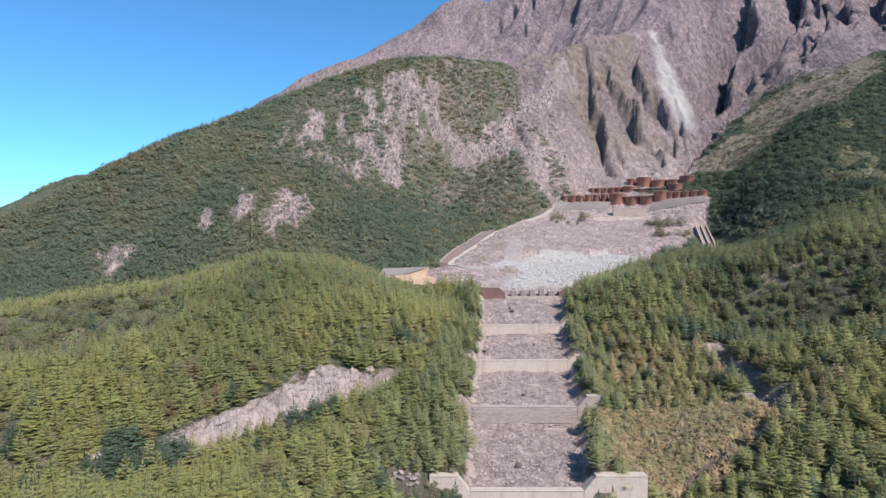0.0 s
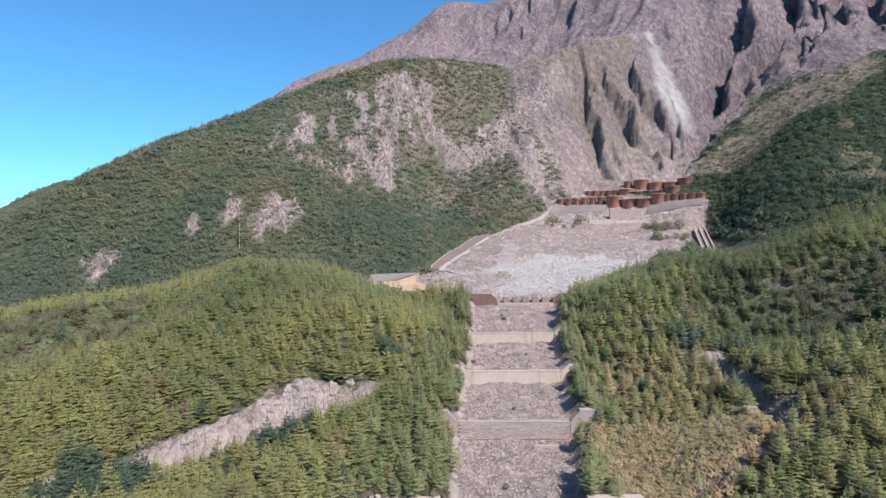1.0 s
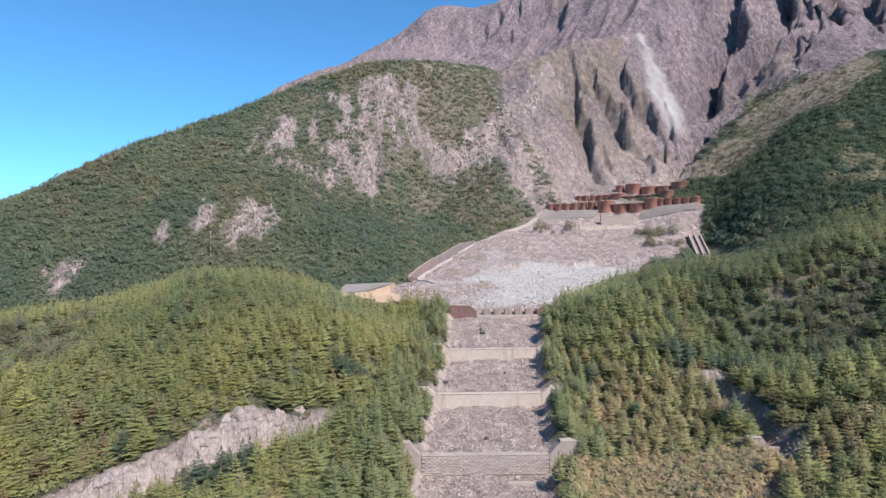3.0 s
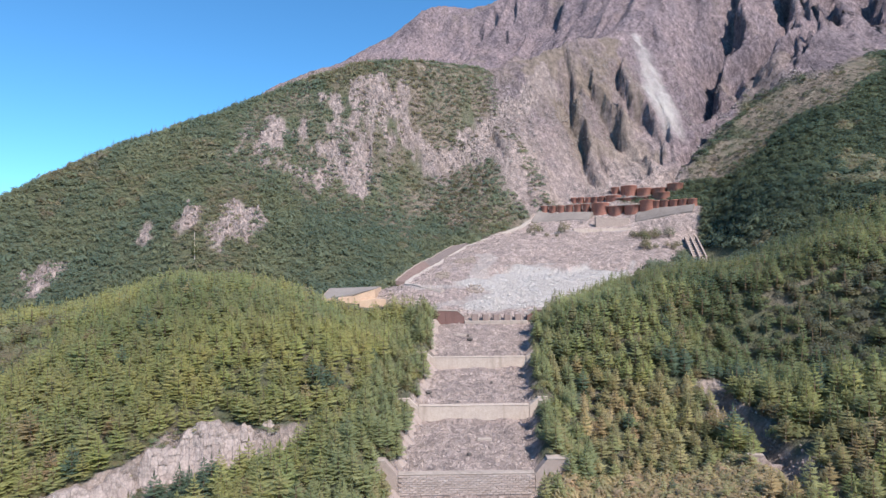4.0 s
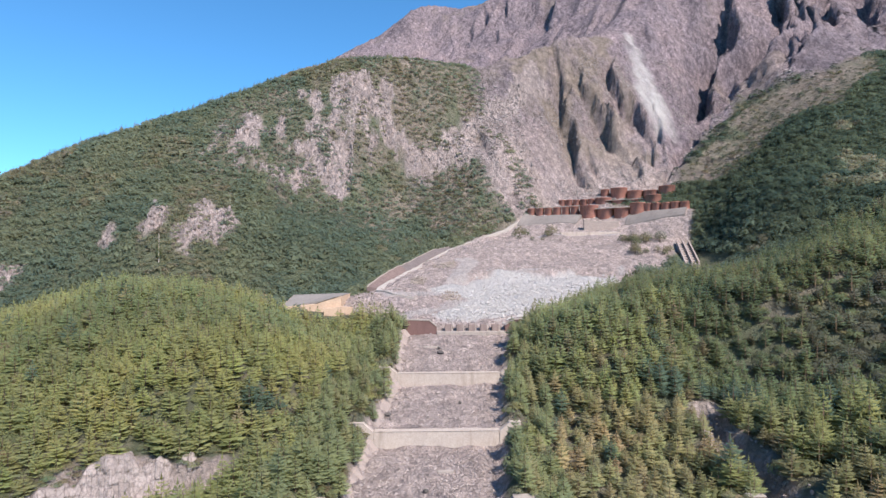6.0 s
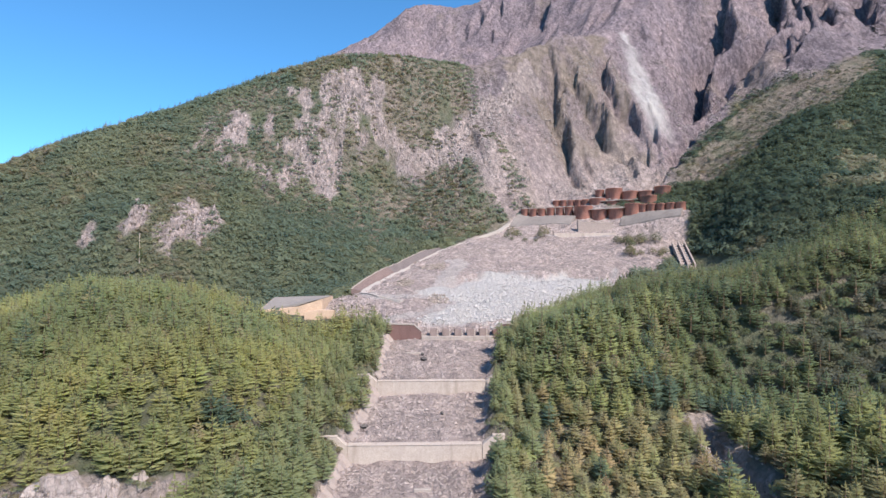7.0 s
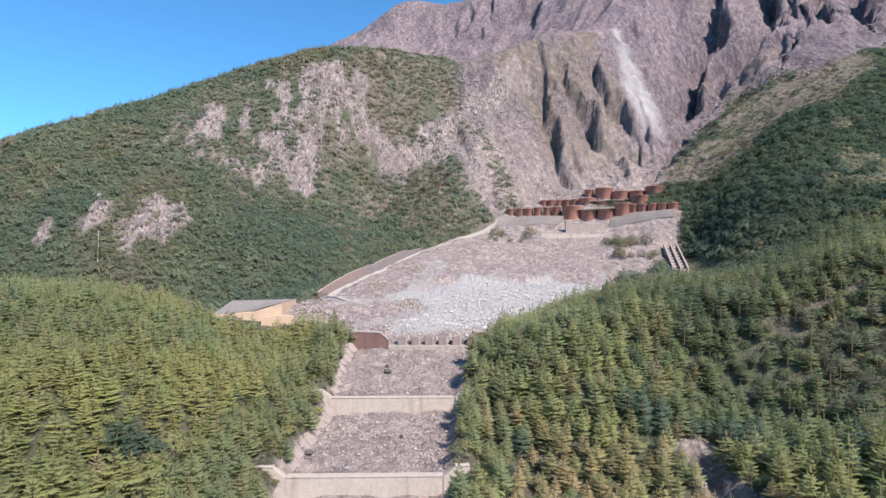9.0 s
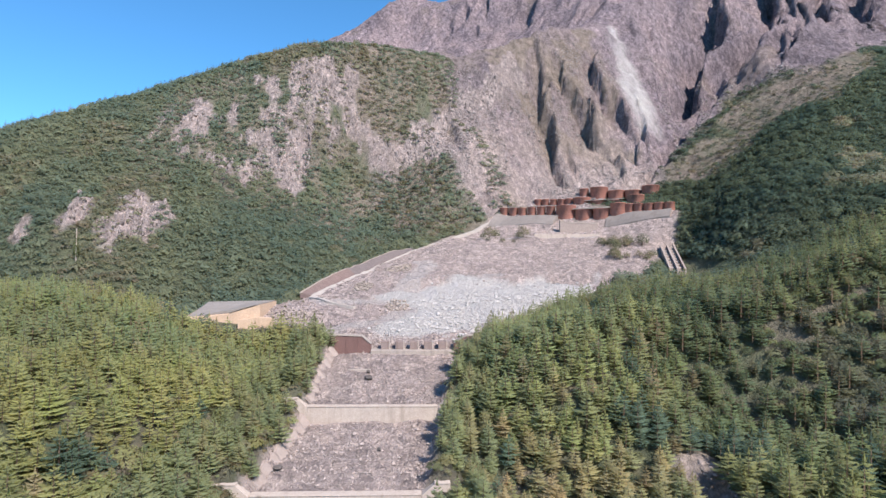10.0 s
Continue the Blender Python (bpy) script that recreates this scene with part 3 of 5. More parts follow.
def cover(x, y, z, steep):
    """What lies on the ground: rock, rock faces, dry grass, loose stones, pale slide."""
    bare = step(-6, 10, inside(BARE, x, y) + 6 * fbm(x, y, 22, 4, 61))
    rock = np.maximum(bare, step(600, 660, y))
    face = np.zeros(np.shape(x))
    for crag in OUTCROPS:
        face = np.maximum(face, step(-2, 2.5, ragged(crag, x, y)))
    d, _, _ = along(CLIFF, x, y)
    face = np.maximum(face, step(0.8, 1.2, steep) * (1 - step(3, 8, d)))
    d, _, _ = along(GULLY, x, y)
    face = np.maximum(face, 0.8 * (1 - step(2.5, 4.5, d + 1.5 * fbm(x, y, 5, 3, 64))))
    dry = rock * step(0.1, 0.5, fbm(x, y, 60, 4, 65) + 0.25 * (1 - step(90, 190, x)) - 0.35 * step(620, 700, y) - 0.3 * step(205, 225, x))
    tan = np.zeros(np.shape(x))
    for outline in DRY:
        tan = np.maximum(tan, step(-6, 8, np.minimum(inside(outline, x, y), 4) + 10 * fbm(x, y, 16, 4, 67)))
    tan = tan * step(-62, -22, inside(BARE, x, y) + 14 * fbm(x, y, 25, 3, 66))
    dry = np.maximum(dry * 0.5, tan * 0.95)
    stone = step(-2, 2, inside(DEPOSIT, x, y) + 2 * fbm(x, y, 8, 3, 69))
    trough = (np.abs(x - mid_torrent(y)) < half_torrent(y) + 1.6) & (y > 56) & (y < 270)
    stone = np.maximum(stone, trough)
    d, _, _ = along(CLIFF, x, y)
    stone = np.maximum(stone, 0.85 * step(0.6, 1.0, steep) * (1 - step(4, 8, d)))
    d, _, _ = along(GULLY, x, y)
    stone = np.maximum(stone, 0.75 * (1 - step(2.8, 5.0, d + 1.5 * fbm(x, y, 5, 3, 64))))
    dry = np.maximum(dry, 0.55 * (1 - step(268, 285, y)) * step(-0.6, 0.5, fbm(x, y, 14, 3, 68)))
    dry = np.maximum(dry, 0.7 * step(430, 470, y) * step(-170, -110, x) * step(-0.5, 0.3, fbm(x, y, 16, 3, 72)) * (1 - rock))
    dry = np.maximum(dry, rock * (0.35 + 0.3 * fbm(x, y, 30, 3, 77)) * (1 - step(600, 670, y)) * (1 - step(200, 222, x)))
    foot = bare * (1 - step(500, 580, y)) * (1 - step(195, 225, x)) * (0.6 + 0.35 * fbm(x, y, 18, 3, 70))
    d, u, _ = along(SLIDE, x, y)
    pale = 0.8 * step(0, 1, (8 + 11 * np.sin(2.2 * u) + 4 * fbm(x, y, 10, 3, 73) - d) / 14) * (0.8 + 0.3 * fbm(x, y, 12, 3, 74))
    pale = np.maximum(pale, 0.9 * step(-1, 3, inside(PALE_FIELD, x, y) + 4 * fbm(x, y, 14, 3, 75)) * step(264, 271, y))
    dry = np.maximum(dry, 1 - step(1.2, 2.6, along(WORN_PATH, x, y)[0] + 0.8 * fbm(x, y, 5, 3, 76)))
    for line in DIRT_TRACKS:
        d, _, _ = along(line, x, y)
        pale = np.maximum(pale, 0.4 * (1 - step(1.7, 3.4, d + 0.5 * fbm(x, y, 6, 2, 76))))
    return dict(rock=rock, face=face * (1 - stone), dry=dry * (1 - stone) * (1 - 0.85 * face), stone=np.maximum(stone, foot), pale=pale)


def build_ground():
    gx = spread((-4200, -700, 500, 60), (-700, -330, 30, 4), (-330, -130, 3.2, 2.0), (-130, 130, 1.7, 1.6), (130, 240, 1.5, 1.5), (240, 440, 1.6, 3), (420, 900, 6, 50), (900, 4200, 60, 600))
    gy = spread((-3000, 50, 600, 15), (50, 110, 8, 2), (110, 330, 1.7, 1.8), (330, 480, 1.8, 1.7), (480, 620, 1.5, 1.6), (620, 680, 1.7, 2.4), (680, 1060, 3.0, 5.0), (1060, 1500, 10, 60), (1500, 4800, 80, 600))
    x, y = np.meshgrid(gx, gy)
    z = height(x, y)
    dzx, dzy = np.gradient(z, axis=1) / np.gradient(x, axis=1), np.gradient(z, axis=0) / np.gradient(y, axis=0)
    kinds = cover(x, y, z, np.hypot(dzx, dzy))
    ny, nx = x.shape
    i = np.arange(nx * ny).reshape(ny, nx)
    quads = np.stack([i[:-1, :-1], i[:-1, 1:], i[1:, 1:], i[1:, :-1]], -1).reshape(-1, 4)
    broken = np.maximum(kinds["rock"], kinds["face"]) * step(420, 450, y)
    z = z + 0.45 * broken * (2 * lattice(np.arange(x.size).reshape(x.shape), 0 * i, 15) - 1)
    me = mesh_of("ground", np.stack([x, y, z], -1).reshape(-1, 3), quads, [GROUND], smooth=True)
    for name, values in kinds.items():
        a = me.attributes.new(name, "FLOAT", "POINT")
        a.data.foreach_set("value", np.clip(values, 0, 1).astype(np.float32).ravel())
    return tagged(new("ground", me), "wooded volcanic mountainside with grey rock and loose stones", "terrain", kind="structure")


WORN_PATH = [(50, 128), (57, 136), (66, 138), (76, 142)]
SLIDE = [(234, 654), (233, 631), (231, 606), (227, 573), (224, 548)]
DIRT_TRACKS = [[(5, 303), (10, 296), (27, 302), (45, 318), (57, 328), (75, 336)], [(41, 375), (44, 362), (42, 350), (34, 313), (29, 306)], [(46, 376), (49, 362), (46, 350), (38, 316)], [(14, 273), (31, 283), (34, 291), (46, 296)], [(96, 432), (118, 436), (146, 434)]]
HEAPS = [(33, 359, 6, 9, 160), (20, 320, 4, 8, 110), (34, 299, 4, 7, 90), (2, 284, 9, 4, 120)]
RIGHT_BROW = [(209, 487), (231, 492), (255, 504), (289, 524), (306, 506), (329, 497), (383, 507), (354, 471), (325, 452), (288, 429), (258, 418), (231, 422), (224, 446), (210, 475)]
RIDGE_FLANK = [(68, 552), (78, 546), (92, 522), (106, 502), (116, 488), (101, 486), (84, 494), (72, 510)]
DRY = [
    RIDGE_FLANK,
    [(2, 500), (-12, 560), (10, 580), (60, 578), (72, 540), (62, 482), (96, 446), (60, 452), (28, 486)],
    [(-7, 509), (40, 544), (65, 539), (54, 489), (92, 460), (66, 471), (36, 498), (8, 506)],
    RIGHT_BROW,
    [(70, 585), (105, 615), (150, 632), (200, 640), (215, 625), (200, 590), (178, 575), (150, 600), (120, 596), (93, 582)],
    [(105, 590), (140, 560), (150, 510), (175, 500), (200, 530), (205, 590), (165, 600)],
]
build_ground()


# ---- woods ----
def conifer_arrays(rnd, tiers, branches, rich):
    """A young pine one metre high: layered, upswept sprays round a thin trunk. Places, triangles, which are bark."""
    verts, tris, bark = [], [], []

    def tri(*p):
        n = len(verts)
        verts.extend(p)
        tris.extend([(n + k, n + k + 1, n + k + 2) for k in range(0, len(p), 3)])
        bark.extend([0] * (len(p) // 3))

    for k in range(4):
        a, b = math.pi / 2 * k, math.pi / 2 * (k + 1)
        p = [(0.022 * math.cos(a), 0.022 * math.sin(a), -0.12), (0.022 * math.cos(b), 0.022 * math.sin(b), -0.12), (0, 0, 0.93)]
        n = len(verts)
        verts.extend(p)
        tris.append((n, n + 1, n + 2))
        bark.append(1)
    for i in range(tiers):
        f = i / (tiers - 1)
        h = 0.14 + 0.76 * f + rnd.uniform(-0.02, 0.02)
        reach = (0.32 * (1 - f) ** 0.8 * min(1, 0.75 + 2.2 * f) + 0.022) * rnd.uniform(0.86, 1.12)
        count = max(4, round(branches * (1 - 0.4 * f)))
        turn = rnd.random() * 6.3
        for k in range(count):
            a = turn + 6.283 * k / count + rnd.uniform(-0.22, 0.22)
            r = reach * rnd.uniform(0.74, 1.14)
            rise = rnd.uniform(-0.05, 0.38) * r + 0.14 * f * r
            jog = rnd.uniform(-0.03, 0.03)
            ca, sa = math.cos(a), math.sin(a)

            def at(along_it, side, up):
                return (ca * along_it - sa * side, sa * along_it + ca * side, h + jog + up)

            n = len(verts)
            w = (0.11 if rich >= 2 else 0.26) * r + 0.008
            verts.extend([at(0.04 * r, 0, 0.012), at(0.62 * r, w, -0.02 + 0.5 * rise), at(r, 0, rise + 0.02), at(0.62 * r, -w, -0.02 + 0.5 * rise)])
            tris.extend([(n, n + 1, n + 2), (n, n + 2, n + 3)])
            bark.extend([0, 0])
            if rich >= 2:  # side twigs, swept forward
                for side in (1, -1):
                    for d0, d1, d2, out in ((0.1, 0.4, 0.62, 0.42), (0.36, 0.66, 0.92, 0.34)):
                        o = out * side * rnd.uniform(0.8, 1.2)
                        tri(at(d0 * r, 0, 0.012 + d0 * 0.5 * rise), at(d1 * r, 0.02 * side, d1 * 0.7 * rise), at(d2 * r, o * r, rise * d2 + rnd.uniform(-0.035, 0.03)))
    for turn in (0.0, 1.05, 2.1):
        c, e = 0.024 * math.cos(turn), 0.024 * math.sin(turn)
        tri((c, e, 0.88), (-c, -e, 0.88), (0, 0, 1.06))
    return np.array(verts), np.array(tris), np.array(bark)


def leafy_arrays(rnd, sprays, flat=0.75, single=False):
    """A round broadleaved crown one metre across, of many loose sprays, down to the ground."""
    verts, tris = [], []
    for k in range(sprays):
        u = (k + 0.5) / sprays
        el, a = math.asin(1.25 * u - 0.25), k * 2.39996 + rnd.uniform(-0.3, 0.3)
        r = 0.5 * rnd.uniform(0.72, 1.12) * (1 + 0.18 * math.sin(3 * a + el * 4))
        c = Vector((math.cos(el) * math.cos(a) * r, math.cos(el) * math.sin(a) * r, flat * (math.sin(el) * r + 0.32)))
        out = Vector((c.x, c.y, (c.z - 0.2) * 1.3)).normalized()
        out = (out + Vector((rnd.uniform(-0.5, 0.5), rnd.uniform(-0.5, 0.5), rnd.uniform(-0.2, 0.6)))).normalized()
        side = out.orthogonal().normalized()
        side.rotate(Matrix.Rotation(rnd.random() * 6.3, 3, out))
        up = out.cross(side)
        s = rnd.uniform(0.13, 0.22) * math.sqrt((56 if single else 36) / sprays)
        n = len(verts)
        corner = [c + side * s * rnd.uniform(0.8, 1.3), c + up * s * rnd.uniform(0.7, 1.2), c - side * s * rnd.uniform(0.8, 1.3), c - up * s * rnd.uniform(0.7, 1.2)]
        verts.extend([tuple(v) for v in (corner[:3] if single else corner)])
        tris.extend([(n, n + 1, n + 2)] if single else [(n, n + 1, n + 2), (n, n + 2, n + 3)])
    return np.array(verts), np.array(tris), np.zeros(len(tris), int)


def crown_normals(v, centre, up):
    """Normals that lean out of a crown, as its outermost needles do."""
    n = np.stack([v[:, 0], v[:, 1], (v[:, 2] - centre) * 0.6], 1)
    n /= np.linalg.norm(n, axis=1)[:, None] + 1e-6
    n[:, 2] += up
    return n / np.linalg.norm(n, axis=1)[:, None]


def outward(v, f, n):
    """Turns triangles so that they face the way of their normals."""
    face = np.cross(v[f[:, 1]] - v[f[:, 0]], v[f[:, 2]] - v[f[:, 0]])
    wrong = (face * n[f].mean(1)).sum(-1) < 0
    f = f.copy()
    f[wrong] = f[wrong][:, ::-1]
    return f


def joined(name, kinds, places, label, category):
    """Many plants as one mesh. places: rows of x, y, z, height, width, turn, kind, and three of tint."""
    vs, fs, ms, ts, ns, base = [], [], [], [], [], 0
    places = np.asarray(places, float)
    for k, (v, f, m) in enumerate(kinds):
        p = places[places[:, 6] == k]
        if not len(p):
            continue
        own = crown_normals(v, 0.3, 1.25)
        f = outward(v, f, own)
        c, s = np.cos(p[:, 5])[:, None], np.sin(p[:, 5])[:, None]
        x = (v[None, :, 0] * c - v[None, :, 1] * s) * p[:, 4:5] + p[:, 0:1]
        y = (v[None, :, 0] * s + v[None, :, 1] * c) * p[:, 4:5] + p[:, 1:2]
        z = v[None, :, 2] * p[:, 3:4] + p[:, 2:3]
        ns.append(np.stack([own[None, :, 0] * c - own[None, :, 1] * s, own[None, :, 0] * s + own[None, :, 1] * c, np.broadcast_to(own[None, :, 2], x.shape)], -1).reshape(-1, 3))
        n = len(p) * len(v)
        vs.append(np.stack([x, y, z], -1).reshape(-1, 3))
        fs.append((f[None] + (np.arange(len(p)) * len(v))[:, None, None]).reshape(-1, 3) + base)
        ms.append(np.tile(m, len(p)))
        ts.append(np.repeat(p[:, 7:10], len(v), 0))
        base += n
    me = mesh_of(name, np.concatenate(vs), np.concatenate(fs), [LEAVES, BARK], np.concatenate(ms), np.concatenate(ts), True, np.concatenate(ns))
    return tagged(new(name, me), label, category, kind="stuff")


def scatter(x0, x1, y0, y1, gap, seed):
    """Places on a loosely jittered grid."""
    g = np.random.default_rng(seed)
    x, y = np.meshgrid(np.arange(x0, x1, gap), np.arange(y0, y1, gap * 0.9))
    x = x + np.where(np.arange(len(x))[:, None] % 2, gap / 2, 0)
    x, y = x + g.uniform(-0.42, 0.42, x.shape) * gap, y + g.uniform(-0.42, 0.42, y.shape) * gap
    return x.ravel(), y.ravel(), g


def open_ground(x, y):
    """Where no wood grows: how strongly, from 0 to 1."""
    shut = step(-3, 3, inside(DEPOSIT, x, y) + 1.5)
    trough = (np.abs(x - mid_torrent(y)) < half_torrent(y) + np.where(x < mid_torrent(y), 0.9, 1.9)) & (y < 272)
    shut = np.maximum(shut, trough)
    for outline in CLEAR:
        shut = np.maximum(shut, inside(outline, x, y) > 0)
    d, _, _ = along(GULLY, x, y)
    shut = np.maximum(shut, d < 3.4)
    shut = np.maximum(shut, along(WORN_PATH, x, y)[0] < 1.6)
    return shut


CLEAR = [
    *[[(sill_x, sill_y - 7), (sill_x + 7, sill_y - 7), (sill_x + 7, sill_y + 1.6), (sill_x, sill_y + 1.6)] for sill_x, sill_y in ((4.0, 167.0), (6.5, 197.0), (9.5, 230.0), (36.5, 167.0), (40.0, 197.0), (44.5, 230.0))],
    [(47, 250), (57, 252), (59, 268), (49, 268)],
    [(-13, 124), (-5, 122), (-5, 131), (-13, 131)],
    [(153, 330), (170, 330), (174, 392), (155, 392)],
    [(82, 157), (87, 152), (93, 152), (96, 163), (82, 163)],  # before the gully's lower sill
    [(-32, 276), (-6, 275), (2, 312), (40, 440), (30, 446), (-10, 316), (-30, 300)],  # platform and track
    [(-8, 124), (10, 124), (10, 131), (-8, 131)], [(28, 122), (48, 122), (48, 131), (28, 131)],
]


def pick(g, n, colours, weights):
    """Tints for n plants out of a few, each a little off."""
    c = np.array(colours)[g.choice(len(colours), n, p=np.array(weights) / sum(weights))]
    return c * g.uniform(0.8, 1.22, (n, 1)) * g.uniform(0.94, 1.06, (n, 3))


YELLOW_GREEN, MID_GREEN, DEEP_GREEN, BLUE_GREEN, RUSSET, STRAW = (0.318, 0.328, 0.15), (0.262, 0.286, 0.142), (0.2, 0.242, 0.135), (0.135, 0.19, 0.137), (0.345, 0.292, 0.172), (0.36, 0.325, 0.195)


def near_woods():
    rnd = random.Random(4)
    mid = [conifer_arrays(rnd, 9, 7, 2) for _ in range(5)]
    low = [conifer_arrays(rnd, 8, 7, 1) for _ in range(4)]
    leafy = [leafy_arrays(rnd, 220, single=True) for _ in range(3)]
    rich = [conifer_arrays(rnd, 11, 7, 2) for _ in range(4)]
    sparse = [leafy_arrays(rnd, 60, 0.9) for _ in range(2)]
    tufts = [leafy_arrays(rnd, 26, 0.9, True) for _ in range(2)]
    x, y, g = scatter(-210, 230, 104, 296, 3.05, 8)
    keep = open_ground(x, y) < 0.5
    keep &= ~((x < 0) & (y > 274 + 6 * vnoise(x / 20, y / 20, 5)))
    keep &= np.abs(x) < 0.76 * y + 8
    d, u, side = along(CLIFF, x, y)
    d = d * side + 1.6 * fbm(x, y, 7, 3, 79)
    keep &= ~((d < 1.3) & (d > -4.2) & (u > 0.27) & (u < 0.995) & (vnoise(x / 7, y / 7, 82) > -0.55))
    keep &= ~((inside(LOW_SCRUB, x, y) > 1) & (g.random(len(x)) < 0.62))
    x, y = x[keep], y[keep]
    z = height(x, y)
    n = len(x)
    size = g.uniform(5.0, 7.2, n) * (1 + 0.12 * fbm(x, y, 40, 2, 81))
    right = x > 40
    size = size * np.where(right, 1.0 + 0.2 * step(62, 85, x) * (1 - step(165, 200, y)), 1.0) * g.uniform(0.78, 1.2, n)
    # the hue drifts from stand to stand, single trees differ little
    drift = np.clip(0.62 + 0.5 * fbm(x, y, 34, 3, 55) + g.normal(0, 0.16, n) - 0.22 * right, 0, 1)[:, None]
    tint = np.where(drift > 0.5, np.array(MID_GREEN) + (np.array(YELLOW_GREEN) - MID_GREEN) * (2 * drift - 1), np.array(DEEP_GREEN) + (np.array(MID_GREEN) - DEEP_GREEN) * 2 * drift)
    tint = 1.2 * np.array((1.03, 1.0, 0.97)) * tint * g.uniform(0.88, 1.12, (n, 1)) * g.uniform(0.96, 1.04, (n, 3))
    odd = g.random(n)
    tint = np.where((odd < 0.035)[:, None], pick(g, n, [RUSSET, STRAW], [0.6, 0.4]), tint)
    red = right & (step(-8, 8, inside(RUSSET_WOOD, x, y) + 12 * vnoise(x / 12, y / 12, 83)) > g.random(n) * 0.65 + 0.05)
    tint = np.where(red[:, None], 1.16 * pick(g, n, [RUSSET, (0.3, 0.28, 0.16), (0.27, 0.275, 0.15)], [0.26, 0.37, 0.37]) * np.array((1.0, 0.99, 0.97)), tint)
    size = np.where(red, size * 0.8, size)
    low_stand = inside(LOW_SCRUB, x, y) + 2.5 * vnoise(x / 5, y / 5, 84) > 0
    tint = np.where(low_stand[:, None], pick(g, n, [(0.39, 0.345, 0.215), (0.34, 0.34, 0.2), (0.42, 0.36, 0.24)], [0.35, 0.5, 0.15]), tint)
    size = np.where(low_stand, size * 0.72, size)
    grey = np.maximum(inside(SCRUB, x, y), inside(RIGHT_SCRUB, x, y)) + 10 * vnoise(x / 16, y / 16, 85) > 0
    tint = np.where(grey[:, None], pick(g, n, [(0.23, 0.215, 0.14), MID_GREEN, (0.27, 0.25, 0.175), (0.215, 0.235, 0.14)], [0.4, 0.25, 0.2, 0.15]), tint)
    blue = (odd > 0.993) | (fbm(x, y, 11, 2, 58) > 1.0)
    for bx, by, br in ((-39, 157, 6.5), (-33, 158, 4.5), (-74, 134, 8), (-62, 138, 5), (98, 200, 7), (84, 205, 5)):
        blue |= np.hypot(x - bx, y - by) < br * g.uniform(0.75, 1.1, n)
    tint = np.where(blue[:, None], np.array(BLUE_GREEN) * g.uniform(0.85, 1.15, (n, 1)), tint)
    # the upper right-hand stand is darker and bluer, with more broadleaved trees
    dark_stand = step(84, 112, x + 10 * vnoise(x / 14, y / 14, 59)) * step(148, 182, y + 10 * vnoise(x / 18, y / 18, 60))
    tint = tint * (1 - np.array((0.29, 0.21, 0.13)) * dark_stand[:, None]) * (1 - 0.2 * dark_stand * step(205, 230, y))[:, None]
    tint = tint * (1 + 0.1 * (right & (x < 76)) - 0.02 * (x > 84) * (1 - dark_stand))[:, None]
    broad = g.random(n) < np.where(grey, 0.75, 0.06 + 0.3 * dark_stand)
    tint = np.where((broad & ~grey)[:, None], tint * 0.78, tint * np.where(right, 1.0, 1.02)[:, None]) * (1 - 0.06 * step(66, 100, x + 10 * vnoise(x / 14, y / 14, 59))[:, None])
    near = y < 226 + 12 * vnoise(x / 9, y / 9, 57)
    kind = np.where(broad, 9 + g.integers(0, 3, n), np.where(near, g.integers(0, 5, n), 5 + g.integers(0, 4, n)))
    tall = np.where(broad, size * 0.62, size)
    wide = np.where(broad, size * g.uniform(0.55, 0.8, n), size * g.uniform(1.12, 1.5, n))
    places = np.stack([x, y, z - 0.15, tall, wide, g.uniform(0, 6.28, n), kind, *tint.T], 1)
    # shrubs on the edges and ledges of the low cliff
    u = g.uniform(0.16, 0.99, 420)
    side = np.where(g.random(420) < 0.5, g.uniform(1.2, 4.5, 420), g.uniform(-6.5, -0.5, 420))
    ex, ey = np.interp(u, np.linspace(0, 1, len(CLIFF)), [p[0] for p in CLIFF]), np.interp(u, np.linspace(0, 1, len(CLIFF)), [p[1] for p in CLIFF])
    ex, ey = ex - 0.5 * side, ey + 0.87 * side
    small = g.uniform(0.9, 2.4, 420)
    edge = np.stack([ex, ey, height(ex, ey) - 0.1, small * 0.7, small, g.uniform(0, 6.28, 420), 9 + g.integers(0, 3, 420), *pick(g, 420, [(0.2, 0.21, 0.125), (0.25, 0.22, 0.14), (0.17, 0.2, 0.125)], [0.4, 0.3, 0.3]).T], 1)
    # tan and green shrubs along the torrent's left bank
    by = g.uniform(126, 266, 300)
    bx = mid_torrent(by) - half_torrent(by) - g.uniform(1.6, 6.5, 300)
    small = g.uniform(0.8, 2.2, 300)
    bank = np.stack([bx, by, height(bx, by) - 0.1, small * 0.75, small, g.uniform(0, 6.28, 300), 12 + g.integers(0, 2, 300), *pick(g, 300, [(0.2, 0.175, 0.105), (0.17, 0.18, 0.09), (0.23, 0.2, 0.13)], [0.4, 0.4, 0.2]).T], 1)
    # a dense, low stand of tan shrubs on the flat beside the torrent
    sx, sy = g.uniform(38, 86, 3600), g.uniform(130, 169, 3600)
    ok = (inside(LOW_SCRUB, sx, sy) + 2.0 * vnoise(sx / 5, sy / 5, 84) > 0) & (open_ground(sx, sy) < 0.5)
    sx, sy = sx[ok], sy[ok]
    small = g.uniform(1.3, 2.6, len(sx))
    scrub = np.stack([sx, sy, height(sx, sy) - 0.1, small * 1.25, small, g.uniform(0, 6.28, len(sx)), 14 + g.integers(0, 2, len(sx)), *(1.1 * pick(g, len(sx), [(0.41, 0.335, 0.21), (0.34, 0.315, 0.185), (0.44, 0.355, 0.235), (0.37, 0.3, 0.2)], [0.3, 0.35, 0.15, 0.2])).T], 1)
